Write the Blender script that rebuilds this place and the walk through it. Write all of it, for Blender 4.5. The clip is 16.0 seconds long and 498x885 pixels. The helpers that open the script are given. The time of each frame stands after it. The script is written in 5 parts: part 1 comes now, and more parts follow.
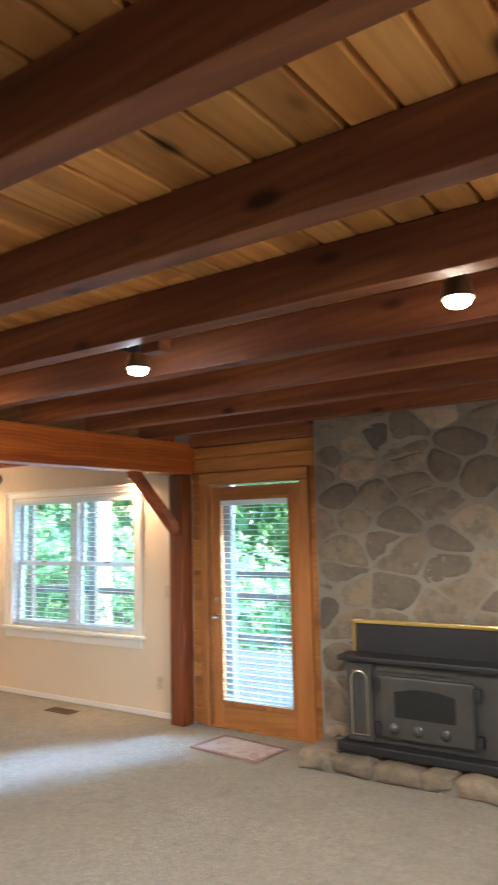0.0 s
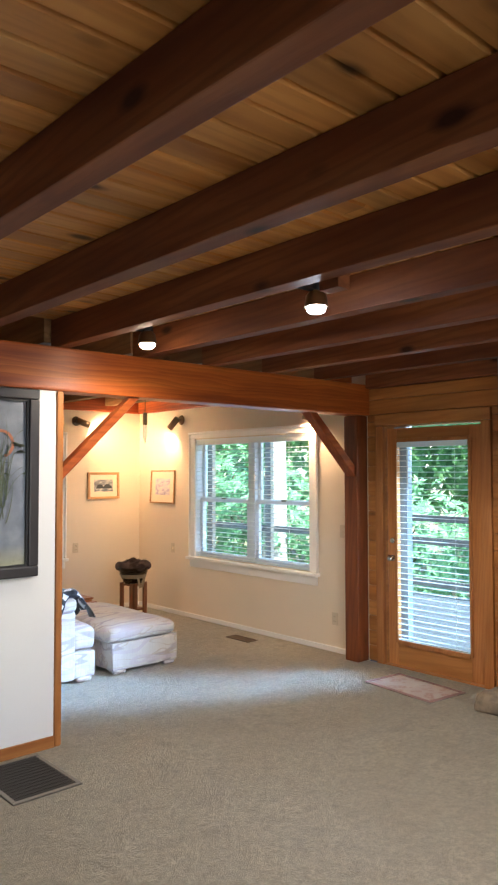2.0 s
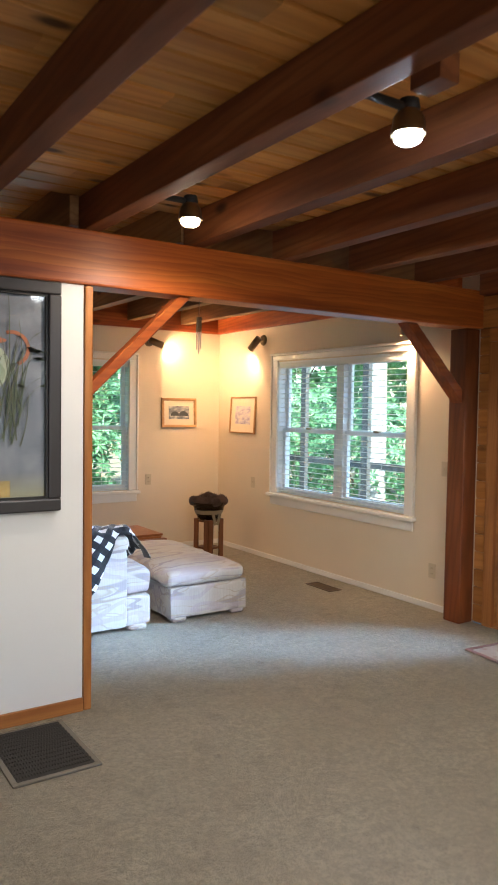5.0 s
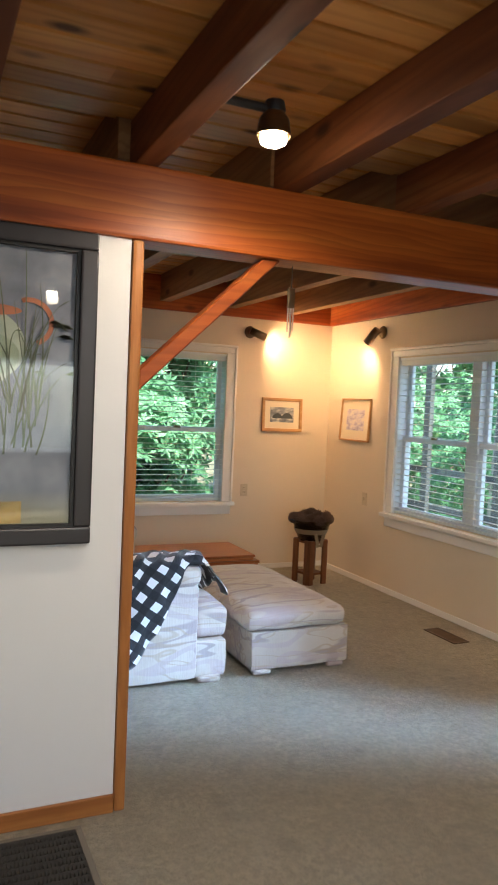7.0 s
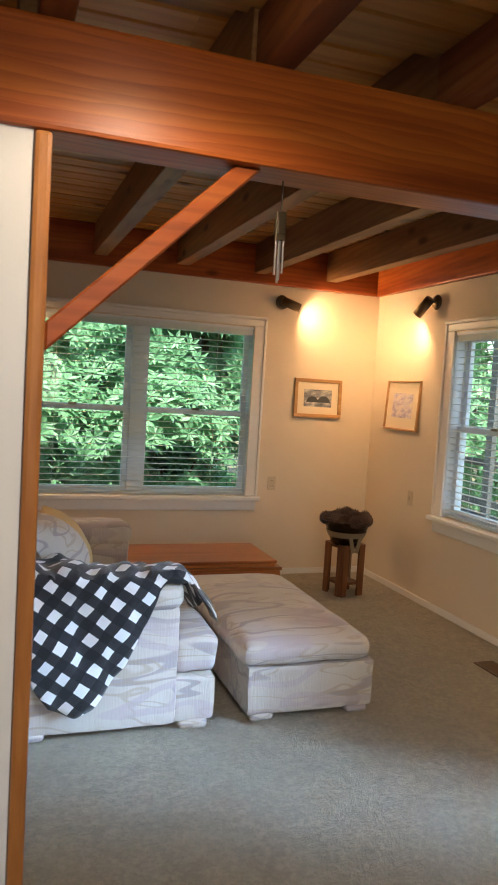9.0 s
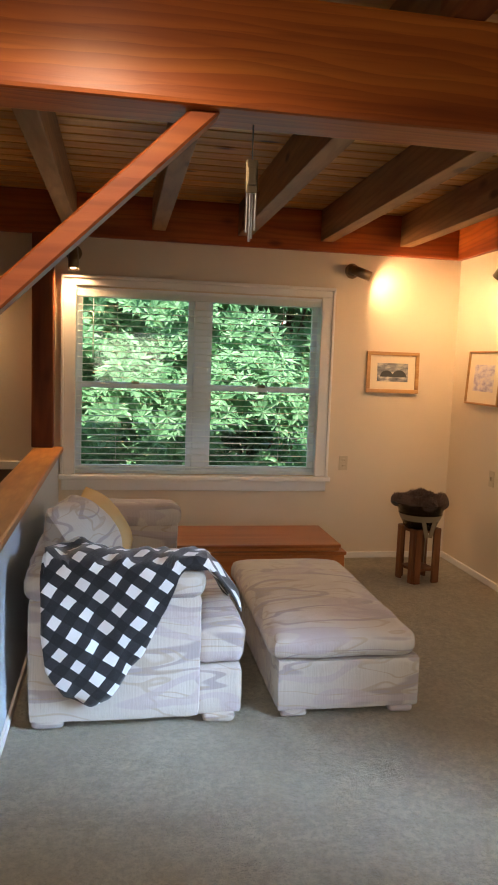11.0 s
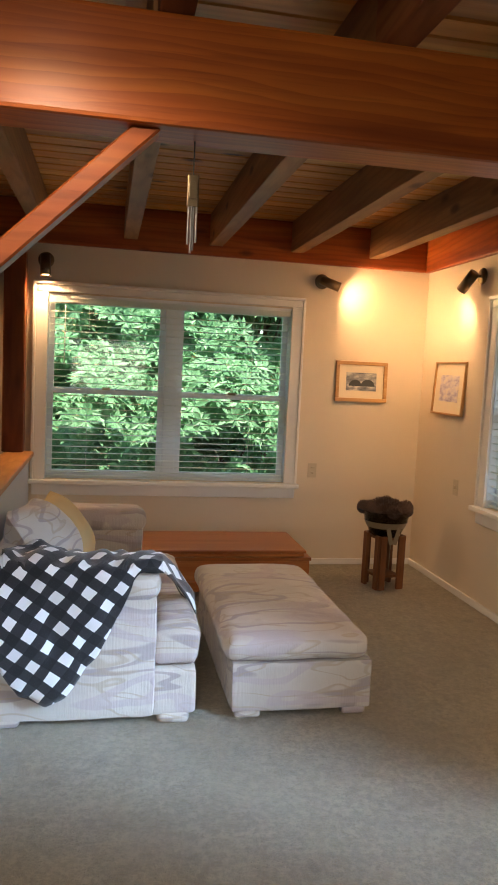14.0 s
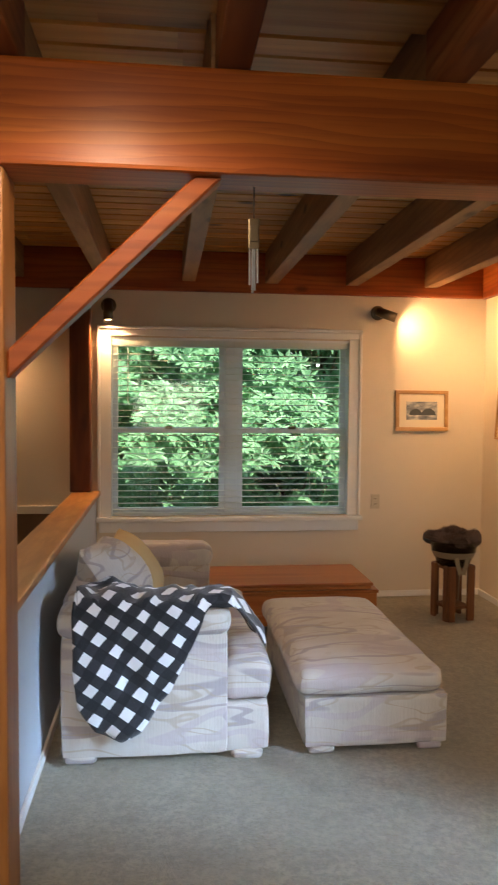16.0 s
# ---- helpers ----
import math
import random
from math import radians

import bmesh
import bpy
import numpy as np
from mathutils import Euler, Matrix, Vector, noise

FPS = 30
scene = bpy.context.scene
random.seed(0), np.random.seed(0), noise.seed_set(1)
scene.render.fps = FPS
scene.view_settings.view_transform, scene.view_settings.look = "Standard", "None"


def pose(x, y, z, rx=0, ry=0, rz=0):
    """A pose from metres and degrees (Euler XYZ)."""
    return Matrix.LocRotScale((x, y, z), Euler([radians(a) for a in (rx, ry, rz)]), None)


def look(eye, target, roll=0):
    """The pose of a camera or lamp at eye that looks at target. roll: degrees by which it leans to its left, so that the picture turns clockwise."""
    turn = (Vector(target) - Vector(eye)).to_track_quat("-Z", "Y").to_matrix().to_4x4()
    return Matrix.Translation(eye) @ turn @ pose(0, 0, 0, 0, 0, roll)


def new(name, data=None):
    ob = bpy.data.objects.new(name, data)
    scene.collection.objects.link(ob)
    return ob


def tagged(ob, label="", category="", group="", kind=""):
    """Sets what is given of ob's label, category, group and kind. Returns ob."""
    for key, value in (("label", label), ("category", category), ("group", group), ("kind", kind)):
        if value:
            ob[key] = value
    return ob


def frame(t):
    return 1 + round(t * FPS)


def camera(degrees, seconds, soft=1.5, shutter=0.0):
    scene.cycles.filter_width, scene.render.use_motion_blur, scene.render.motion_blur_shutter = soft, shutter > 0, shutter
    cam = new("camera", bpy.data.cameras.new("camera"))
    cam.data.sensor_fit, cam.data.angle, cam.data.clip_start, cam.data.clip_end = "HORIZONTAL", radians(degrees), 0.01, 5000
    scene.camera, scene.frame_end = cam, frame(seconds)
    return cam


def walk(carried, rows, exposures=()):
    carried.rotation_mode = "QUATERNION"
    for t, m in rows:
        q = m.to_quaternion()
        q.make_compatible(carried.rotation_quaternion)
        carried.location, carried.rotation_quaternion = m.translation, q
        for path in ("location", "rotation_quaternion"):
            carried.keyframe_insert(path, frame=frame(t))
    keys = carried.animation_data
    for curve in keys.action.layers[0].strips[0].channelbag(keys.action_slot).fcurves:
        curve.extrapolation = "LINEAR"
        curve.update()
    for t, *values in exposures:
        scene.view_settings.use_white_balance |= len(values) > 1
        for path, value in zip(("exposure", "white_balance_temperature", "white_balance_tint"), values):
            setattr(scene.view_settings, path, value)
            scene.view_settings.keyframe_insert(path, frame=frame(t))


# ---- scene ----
cam = camera(37.7, 16.0, soft=1.8, shutter=0.5)
PATH = [
    (0, (0.176, -0.134, 1.68), (1.812, 0.993, 1.912), -1.3),
    (0.5, (0.154, -0.134, 1.669), (1.658, 1.164, 1.906), -1.7),
    (1, (0.144, -0.131, 1.66), (1.576, 1.251, 1.854), -1.3),
    (1.5, (0.163, -0.126, 1.667), (1.543, 1.316, 1.799), -0.7),
    (2, (0.154, -0.119, 1.658), (1.488, 1.369, 1.741), -0.1),
    (2.5, (0.155, -0.113, 1.654), (1.446, 1.414, 1.687), 0.3),
    (3, (0.159, -0.117, 1.642), (1.408, 1.445, 1.63), 0.6),
    (3.2, (0.181, -0.112, 1.639), (1.414, 1.463, 1.611), 0.7),
    (5.3, (1.014, 0.597, 1.556), (2.096, 2.276, 1.448), 1.2),
    (5.5, (1.057, 0.664, 1.567), (2.119, 2.354, 1.443), 1.5),
    (6, (1.208, 0.964, 1.574), (2.2, 2.695, 1.431), 1.5),
    (6.5, (1.364, 1.147, 1.572), (2.28, 2.921, 1.455), 2.2),
    (7, (1.565, 1.349, 1.567), (2.389, 3.169, 1.47), 2.5),
    (7.5, (1.701, 1.621, 1.557), (2.475, 3.462, 1.442), 2.4),
    (8, (1.839, 1.815, 1.55), (2.57, 3.672, 1.421), 2.6),
    (8.2, (1.914, 1.864, 1.54), (2.631, 3.726, 1.409), 2.9),
    (10.3, (2.529, 2.192, 1.549), (2.987, 4.129, 1.356), 2.4),
    (10.5, (2.567, 2.186, 1.549), (2.973, 4.133, 1.346), 2.1),
    (11, (2.65, 2.153, 1.549), (2.999, 4.11, 1.329), 2.1),
    (11.5, (2.688, 2.101, 1.561), (3.027, 4.059, 1.336), 2.7),
    (12, (2.726, 2.066, 1.554), (3.06, 4.024, 1.322), 3.3),
    (12.5, (2.749, 2.051, 1.555), (3.089, 4.008, 1.323), 3.5),
    (13, (2.763, 2.054, 1.553), (3.115, 4.01, 1.328), 3.6),
    (13.5, (2.775, 2.062, 1.547), (3.142, 4.016, 1.336), 3.3),
    (14, (2.766, 2.06, 1.552), (3.151, 4.012, 1.356), 2.8),
    (14.5, (2.77, 2.053, 1.548), (3.163, 4.006, 1.371), 2.3),
    (15, (2.773, 2.043, 1.543), (3.148, 4.001, 1.387), 1.7),
    (15.5, (2.756, 2.039, 1.546), (3.078, 4.008, 1.41), 1.1),
    (16, (2.733, 2.024, 1.552), (2.96, 4.008, 1.445), 0.5),
]
walk(cam, [(t, look(eye, target, roll)) for t, eye, target, roll in PATH], exposures=((0.0, 3.3, 5900, 10), (1.0, 3.05, 5950, 10), (3.0, 2.8, 6050, 10), (6.0, 2.42, 6300, 10), (8.0, 2.15, 6550, 10), (10.5, 2.0, 7150, 14), (16.0, 2.0, 7150, 14)))

# ---------------------------------------------------------------- light
world = bpy.data.worlds.new("sky")
scene.world = world
world.use_nodes = True
wn = world.node_tree
sky = wn.nodes.new("ShaderNodeTexSky")
sky.sky_type = "NISHITA"
sky.sun_disc = False
sky.sun_elevation, sky.sun_rotation = radians(66), radians(188)
wn.nodes["Background"].inputs["Strength"].default_value = 0.15
wn.links.new(sky.outputs["Color"], wn.nodes["Background"].inputs["Color"])

sun = new("sun", bpy.data.lights.new("sun", "SUN"))
sun.data.energy, sun.data.angle, sun.data.color = 5.0, radians(1.0), (1.0, 0.95, 0.86)
sun.matrix_world = look((3.4, -1.0, 16.0), (4.4, 6.0, 0.0))


def area_lamp(name, eye, target, w, h, watts, color, spread=180):
    ob = new(name, bpy.data.lights.new(name, "AREA"))
    ob.data.shape, ob.data.size, ob.data.size_y = "RECTANGLE", w, h
    ob.data.energy, ob.data.color, ob.data.spread = watts, color, radians(spread)
    ob.matrix_world = look(eye, target)
    return ob


def spot_lamp(name, eye, target, watts, color, degrees, blend=0.6, radius=0.03):
    ob = new(name, bpy.data.lights.new(name, "SPOT"))
    ob.data.energy, ob.data.color = watts, color
    ob.data.spot_size, ob.data.spot_blend, ob.data.shadow_soft_size = radians(degrees), blend, radius
    ob.matrix_world = look(eye, target)
    return ob


DAY = (0.36, 0.62, 1.0)
WARM = (1.0, 0.62, 0.31)
area_lamp("daylight_door", (5.36, 3.38, 1.15), (3.3, 4.75, 0.0), 0.66, 1.6, 4.2, DAY, 28)
area_lamp("daylight_east", (5.27, 5.73, 1.40), (3.0, 5.5, 0.9), 1.7, 1.2, 0.7, DAY)
area_lamp("daylight_north", (3.28, 7.66, 1.40), (3.2, 4.0, 0.8), 1.7, 1.2, 0.7, DAY)
area_lamp("daylight_south", (1.5, -3.86, 1.45), (1.8, 3.0, 1.0), 4.2, 1.3, 6.6, (0.84, 0.92, 1.0))

# ---------------------------------------------------------------- materials


def nodes_of(name):
    m = bpy.data.materials.new(name)
    m.use_nodes = True
    nt = m.node_tree
    return m, nt, nt.nodes["Principled BSDF"]


def node(nt, kind, **values):
    n = nt.nodes.new(kind)
    for key, value in values.items():
        n.inputs[key.replace("_", " ")].default_value = value
    return n


def ramp(nt, source, stops):
    r = nt.nodes.new("ShaderNodeValToRGB")
    els = r.color_ramp.elements
    while len(els) < len(stops):
        els.new(0.5)
    for e, (p, c) in zip(els, stops):
        e.position, e.color = p, (*c, 1.0)
    nt.links.new(source, r.inputs["Fac"])
    return r.outputs["Color"]


def mix(nt, a, b, fac, blend="MIX"):
    n = nt.nodes.new("ShaderNodeMix")
    n.data_type, n.blend_type = "RGBA", blend
    for sock, v in (("Factor", fac), ("A", a), ("B", b)):
        target = [s for s in n.inputs if s.name == sock and s.type == ("VALUE" if sock == "Factor" else "RGBA")][0]
        if isinstance(v, (int, float)):
            target.default_value = v
        elif isinstance(v, tuple):
            target.default_value = (*v, 1.0)
        else:
            nt.links.new(v, target)
    return [s for s in n.outputs if s.type == "RGBA"][0]


def coords(nt, scale=(1, 1, 1), turn=(0, 0, 0), space="Object", shift=True):
    tc = nt.nodes.new("ShaderNodeTexCoord")
    mp = nt.nodes.new("ShaderNodeMapping")
    mp.inputs["Scale"].default_value = scale
    mp.inputs["Rotation"].default_value = [radians(a) for a in turn]
    nt.links.new(tc.outputs[space], mp.inputs["Vector"])
    if shift:
        oi = nt.nodes.new("ShaderNodeObjectInfo")
        mul = nt.nodes.new("ShaderNodeMath")
        mul.operation = "MULTIPLY"
        mul.inputs[1].default_value = 37.0
        nt.links.new(oi.outputs["Random"], mul.inputs[0])
        nt.links.new(mul.outputs[0], mp.inputs["Location"])
    return mp.outputs["Vector"]


def bump(nt, bsdf, height, strength, distance=0.01):
    b = nt.nodes.new("ShaderNodeBump")
    b.inputs["Strength"].default_value, b.inputs["Distance"].default_value = strength, distance
    nt.links.new(height, b.inputs["Height"])
    nt.links.new(b.outputs["Normal"], bsdf.inputs["Normal"])


def noise_tex(nt, vec, scale, detail=4.0, rough=0.55):
    n = node(nt, "ShaderNodeTexNoise", Scale=scale, Detail=detail, Roughness=rough)
    nt.links.new(vec, n.inputs["Vector"])
    return n.outputs["Fac"]


def plain(name, color, rough=0.6, metal=0.0, spread=0.12, scale=14.0, bumps=0.1):
    """A paint, metal or plastic with slight blotches and grain."""
    m, nt, p = nodes_of(name)
    v = coords(nt)
    big = noise_tex(nt, v, scale * 0.15)
    low = tuple(c * (1 - spread) for c in color)
    high = tuple(min(1.0, c * (1 + spread)) for c in color)
    nt.links.new(ramp(nt, big, [(0.3, low), (0.7, high)]), p.inputs["Base Color"])
    p.inputs["Roughness"].default_value, p.inputs["Metallic"].default_value = rough, metal
    if bumps:
        bump(nt, p, noise_tex(nt, v, scale * 12), bumps, 0.002)
    return m


def wood(name, dark, mid, light, axis, rough=0.45, knots=0.25, ring=9.0, island=False):
    """Softwood with grain along the axis, and dark knots."""
    m, nt, p = nodes_of(name)
    sc = [1.0, 1.0, 1.0]
    sc["XYZ".index(axis)] = 0.09
    v = coords(nt, tuple(sc))
    if island:
        geo = nt.nodes.new("ShaderNodeNewGeometry")
        mul = nt.nodes.new("ShaderNodeVectorMath")
        mul.operation = "MULTIPLY_ADD"
        mul.inputs[1].default_value = (53.0, 17.0, 29.0)
        nt.links.new(geo.outputs["Random Per Island"], mul.inputs[0])
        nt.links.new(v, mul.inputs[2])
        v = mul.outputs[0]
    coarse = noise_tex(nt, v, ring, 3.0, 0.5)
    fine = noise_tex(nt, v, ring * 9, 3.0, 0.6)
    wv = nt.nodes.new("ShaderNodeTexWave")
    wv.wave_type, wv.bands_direction = "RINGS", axis
    wv.inputs["Scale"].default_value, wv.inputs["Distortion"].default_value = ring * 1.1, 7.0
    wv.inputs["Detail"].default_value, wv.inputs["Detail Scale"].default_value = 2.0, 1.2
    nt.links.new(v, wv.inputs["Vector"])
    base = ramp(nt, coarse, [(0.28, dark), (0.5, mid), (0.74, light)])
    base = mix(nt, base, dark, ramp_fac(nt, wv.outputs["Fac"], 0.5, 0.95, 0.32))
    base = mix(nt, base, tuple(c * 0.55 for c in dark), ramp_fac(nt, fine, 0.6, 0.8, 0.35))
    if knots:
        ks = [5.0, 5.0, 5.0]
        ks["XYZ".index(axis)] = 2.2
        vo = node(nt, "ShaderNodeTexVoronoi", Scale=1.0)
        kv = coords(nt, tuple(ks))
        nt.links.new(kv, vo.inputs["Vector"])
        base = mix(nt, base, tuple(c * 0.22 for c in dark), ramp_fac(nt, vo.outputs["Distance"], 0.17, 0.07, knots * 3))
    if island:
        geo2 = nt.nodes.new("ShaderNodeNewGeometry")
        tint = ramp(nt, geo2.outputs["Random Per Island"], [(0.0, (0.68, 0.66, 0.62)), (0.5, (0.95, 0.93, 0.9)), (1.0, (1.15, 1.1, 1.0))])
    else:
        oi = nt.nodes.new("ShaderNodeObjectInfo")
        tint = ramp(nt, oi.outputs["Random"], [(0.0, (0.82, 0.8, 0.78)), (1.0, (1.1, 1.08, 1.05))])
    base = mix(nt, base, tint, 1.0, "MULTIPLY")
    nt.links.new(base, p.inputs["Base Color"])
    p.inputs["Roughness"].default_value = rough
    p.inputs["Specular IOR Level"].default_value = 0.3
    bump(nt, p, fine, 0.18, 0.004)
    return m


def sawn_timber(name, dark, mid, light, rough):
    """A flat-sawn fir face, grain along x: wavering latewood lines, broad tone changes and a few large knots."""
    m, nt, p = nodes_of(name)
    v = coords(nt, (1, 1, 1))
    tone = noise_tex(nt, coords(nt, (0.35, 3, 5)), 1.6, 4, 0.55)
    base = ramp(nt, tone, [(0.3, dark), (0.5, mid), (0.72, light)])
    kn = node(nt, "ShaderNodeTexVoronoi", Scale=1.0)
    nt.links.new(coords(nt, (1.15, 2.0, 4.2)), kn.inputs["Vector"])
    warp = noise_tex(nt, coords(nt, (0.9, 6, 6)), 1.0, 3, 0.5)
    sep = nt.nodes.new("ShaderNodeSeparateXYZ")
    nt.links.new(v, sep.inputs[0])
    total = None
    for src, gain in ((sep.outputs["Z"], 34.0), (sep.outputs["Y"], 30.0), (warp, 4.5), (ramp_fac(nt, kn.outputs["Distance"], 0.45, 0.0, 1.0), 5.0)):
        ma = nt.nodes.new("ShaderNodeMath")
        ma.operation = "MULTIPLY_ADD"
        ma.inputs[1].default_value = gain
        nt.links.new(src, ma.inputs[0])
        if total is not None:
            nt.links.new(total, ma.inputs[2])
        total = ma.outputs[0]
    fr = nt.nodes.new("ShaderNodeMath")
    fr.operation = "FRACT"
    nt.links.new(total, fr.inputs[0])
    fine = noise_tex(nt, coords(nt, (3, 90, 90)), 1.0, 3, 0.6)
    base = mix(nt, base, dark, ramp_fac(nt, fr.outputs[0], 0.2, 0.95, 0.42))
    base = mix(nt, base, tuple(c * 0.5 for c in dark), ramp_fac(nt, fine, 0.55, 0.8, 0.4))
    base = mix(nt, base, tuple(c * 0.4 for c in dark), ramp_fac(nt, kn.outputs["Distance"], 0.12, 0.04, 0.85))
    nt.links.new(base, p.inputs["Base Color"])
    p.inputs["Roughness"].default_value = rough
    p.inputs["Specular IOR Level"].default_value = 0.4
    bump(nt, p, fine, 0.15, 0.003)
    return m


def ramp_fac(nt, source, a, b, top):
    """0 at a, rising to top at b."""
    n = nt.nodes.new("ShaderNodeMapRange")
    n.inputs["From Min"].default_value, n.inputs["From Max"].default_value = a, b
    n.inputs["To Min"].default_value, n.inputs["To Max"].default_value = 0.0, min(top, 1.0)
    nt.links.new(source, n.inputs["Value"])
    return n.outputs["Result"]


def glass(name, tint=(0.95, 1.0, 0.98)):
    m, nt, p = nodes_of(name)
    out = nt.nodes["Material Output"]
    tr = nt.nodes.new("ShaderNodeBsdfTransparent")
    tr.inputs["Color"].default_value = (*tint, 1)
    gl = nt.nodes.new("ShaderNodeBsdfGlossy")
    gl.inputs["Roughness"].default_value = 0.02
    mx = nt.nodes.new("ShaderNodeMixShader")
    lw = node(nt, "ShaderNodeLayerWeight", Blend=0.5)
    pw = nt.nodes.new("ShaderNodeMath")
    pw.operation = "POWER"
    pw.inputs[1].default_value = 4.0
    nt.links.new(lw.outputs["Facing"], pw.inputs[0])
    ml = nt.nodes.new("ShaderNodeMath")
    ml.operation = "MULTIPLY_ADD"
    ml.inputs[1].default_value, ml.inputs[2].default_value = 0.7, 0.035
    nt.links.new(pw.outputs[0], ml.inputs[0])
    nt.links.new(ml.outputs[0], mx.inputs[0])
    nt.links.new(tr.outputs[0], mx.inputs[1])
    nt.links.new(gl.outputs[0], mx.inputs[2])
    nt.links.new(mx.outputs[0], out.inputs["Surface"])
    return m


def glow(name, color, strength):
    m, nt, p = nodes_of(name)
    p.inputs["Base Color"].default_value = (*color, 1)
    p.inputs["Emission Color"].default_value = (*color, 1)
    p.inputs["Emission Strength"].default_value = strength
    return m


BEAM_D, BEAM_M, BEAM_L = (0.17, 0.034, 0.008), (0.36, 0.082, 0.016), (0.48, 0.14, 0.03)
M_beam_x = wood("stained fir x", BEAM_D, BEAM_M, BEAM_L, "X", 0.42, 0.2)
M_beam_y = wood("stained fir y", (0.11, 0.030, 0.011), (0.20, 0.064, 0.022), (0.31, 0.12, 0.043), "Y", 0.62, 0.3)
# darker copy of the beam stain: the post's dim lighting is in the colour
M_post = wood("stained post toned for dim light", (0.09, 0.025, 0.008), (0.19, 0.05, 0.014), (0.27, 0.08, 0.022), "Z", 0.45, 0.1)
# paler tone for the north joists than for the south ones
M_beam_n = wood("paler fir joist", (0.16, 0.075, 0.03), (0.27, 0.135, 0.055), (0.38, 0.20, 0.085), "Y", 0.6, 0.25)
M_girder = sawn_timber("sawn fir girder", (0.20, 0.036, 0.006), (0.46, 0.112, 0.016), (0.58, 0.17, 0.027), 0.42)
M_rim_y = wood("stained fir rim", BEAM_D, BEAM_M, BEAM_L, "Y", 0.42, 0.1)
M_board = wood("ceiling pine", (0.40, 0.165, 0.04), (0.60, 0.285, 0.08), (0.70, 0.38, 0.12), "X", 0.45, 0.33, 7.0, True)
M_plank = wood("varnished pine plank", (0.30, 0.115, 0.03), (0.45, 0.19, 0.05), (0.55, 0.25, 0.075), "Y", 0.4, 0.28, 7.0)
M_oak_z = wood("honey oak z", (0.30, 0.11, 0.03), (0.43, 0.175, 0.05), (0.50, 0.22, 0.07), "Z", 0.4, 0.0, 14.0)
M_oak_x = wood("honey oak x", (0.30, 0.11, 0.03), (0.43, 0.175, 0.05), (0.50, 0.22, 0.07), "X", 0.4, 0.0, 14.0)
M_oak_y = wood("honey oak y", (0.28, 0.11, 0.035), (0.42, 0.18, 0.055), (0.52, 0.26, 0.09), "Y", 0.4, 0.0, 12.0)
M_chest = wood("cherry", (0.28, 0.085, 0.025), (0.40, 0.145, 0.045), (0.47, 0.19, 0.06), "X", 0.28, 0.0, 11.0)
M_darkwood = wood("dark walnut", (0.09, 0.03, 0.012), (0.16, 0.06, 0.022), (0.23, 0.09, 0.035), "Z", 0.45, 0.0, 12.0)
M_gilt = wood("light frame wood", (0.38, 0.20, 0.075), (0.50, 0.28, 0.11), (0.58, 0.35, 0.15), "X", 0.35, 0.0, 16.0)
M_wall = plain("beige wall paint", (0.70, 0.585, 0.44), 0.75, 0, 0.03, 6, 0.12)
M_wall_white = plain("white wall paint", (0.72, 0.725, 0.73), 0.75, 0, 0.02, 6, 0.12)
M_wall_blue = plain("pale grey wall paint", (0.52, 0.54, 0.56), 0.75, 0, 0.02, 6, 0.12)
M_wall_brown = plain("brown stair wall", (0.16, 0.09, 0.05), 0.7, 0, 0.15, 6, 0.1)
M_trim = plain("white trim paint", (0.80, 0.76, 0.70), 0.4, 0, 0.03, 8, 0.05)
M_vinyl = plain("white window vinyl", (0.80, 0.82, 0.84), 0.4, 0, 0.02, 8, 0.0)
# white exterior trim with its bluish shade put into the base colour
M_trimshade = plain("shaded exterior trim", (0.34, 0.40, 0.48), 0.6, 0, 0.08, 8, 0.1)
M_slat = plain("white blind slat", (0.82, 0.82, 0.80), 0.45, 0, 0.02, 8, 0.0)


def translucent(m, color, share):
    """Lets thin vinyl pass part of the light that falls on its back."""
    nt = m.node_tree
    tl = nt.nodes.new("ShaderNodeBsdfTranslucent")
    tl.inputs["Color"].default_value = (*color, 1)
    mx = nt.nodes.new("ShaderNodeMixShader")
    mx.inputs[0].default_value = share
    nt.links.new(nt.nodes["Principled BSDF"].outputs[0], mx.inputs[1])
    nt.links.new(tl.outputs[0], mx.inputs[2])
    nt.links.new(mx.outputs[0], nt.nodes["Material Output"].inputs["Surface"])


translucent(M_slat, (0.8, 0.85, 0.82), 0.45)
M_glass = glass("window glass")
M_black = plain("matt black steel", (0.025, 0.024, 0.024), 0.5, 0.3, 0.2, 10, 0.15)
M_iron = plain("cast iron", (0.08, 0.075, 0.066), 0.42, 0.5, 0.25, 18, 0.3)
M_chrome = plain("polished nickel", (0.62, 0.58, 0.50), 0.22, 1.0, 0.05, 10, 0.0)
M_brass = plain("polished brass", (0.72, 0.50, 0.16), 0.28, 1.0, 0.06, 10, 0.0)
M_bronze = plain("brushed bronze", (0.20, 0.15, 0.09), 0.3, 0.9, 0.15, 20, 0.08)
M_stoveglass = plain("stove glass", (0.015, 0.016, 0.015), 0.08, 0.0, 0.1, 4, 0.0)
M_mortar = plain("mortar", (0.21, 0.18, 0.14), 0.9, 0, 0.2, 14, 0.6)
M_plate = plain("ivory switch plate", (0.56, 0.46, 0.32), 0.4, 0, 0.02, 8, 0.0)
M_ventmetal = plain("brown register metal", (0.13, 0.085, 0.05), 0.5, 0.4, 0.15, 10, 0.05)
M_grille = plain("floor grille metal", (0.014, 0.012, 0.01), 0.6, 0.2, 0.2, 10, 0.1)
# near-black colour that paints the shade inside floor openings and outlet slots
M_dark = plain("painted opening shade", (0.012, 0.011, 0.01), 0.9, 0, 0.1, 10, 0.0)
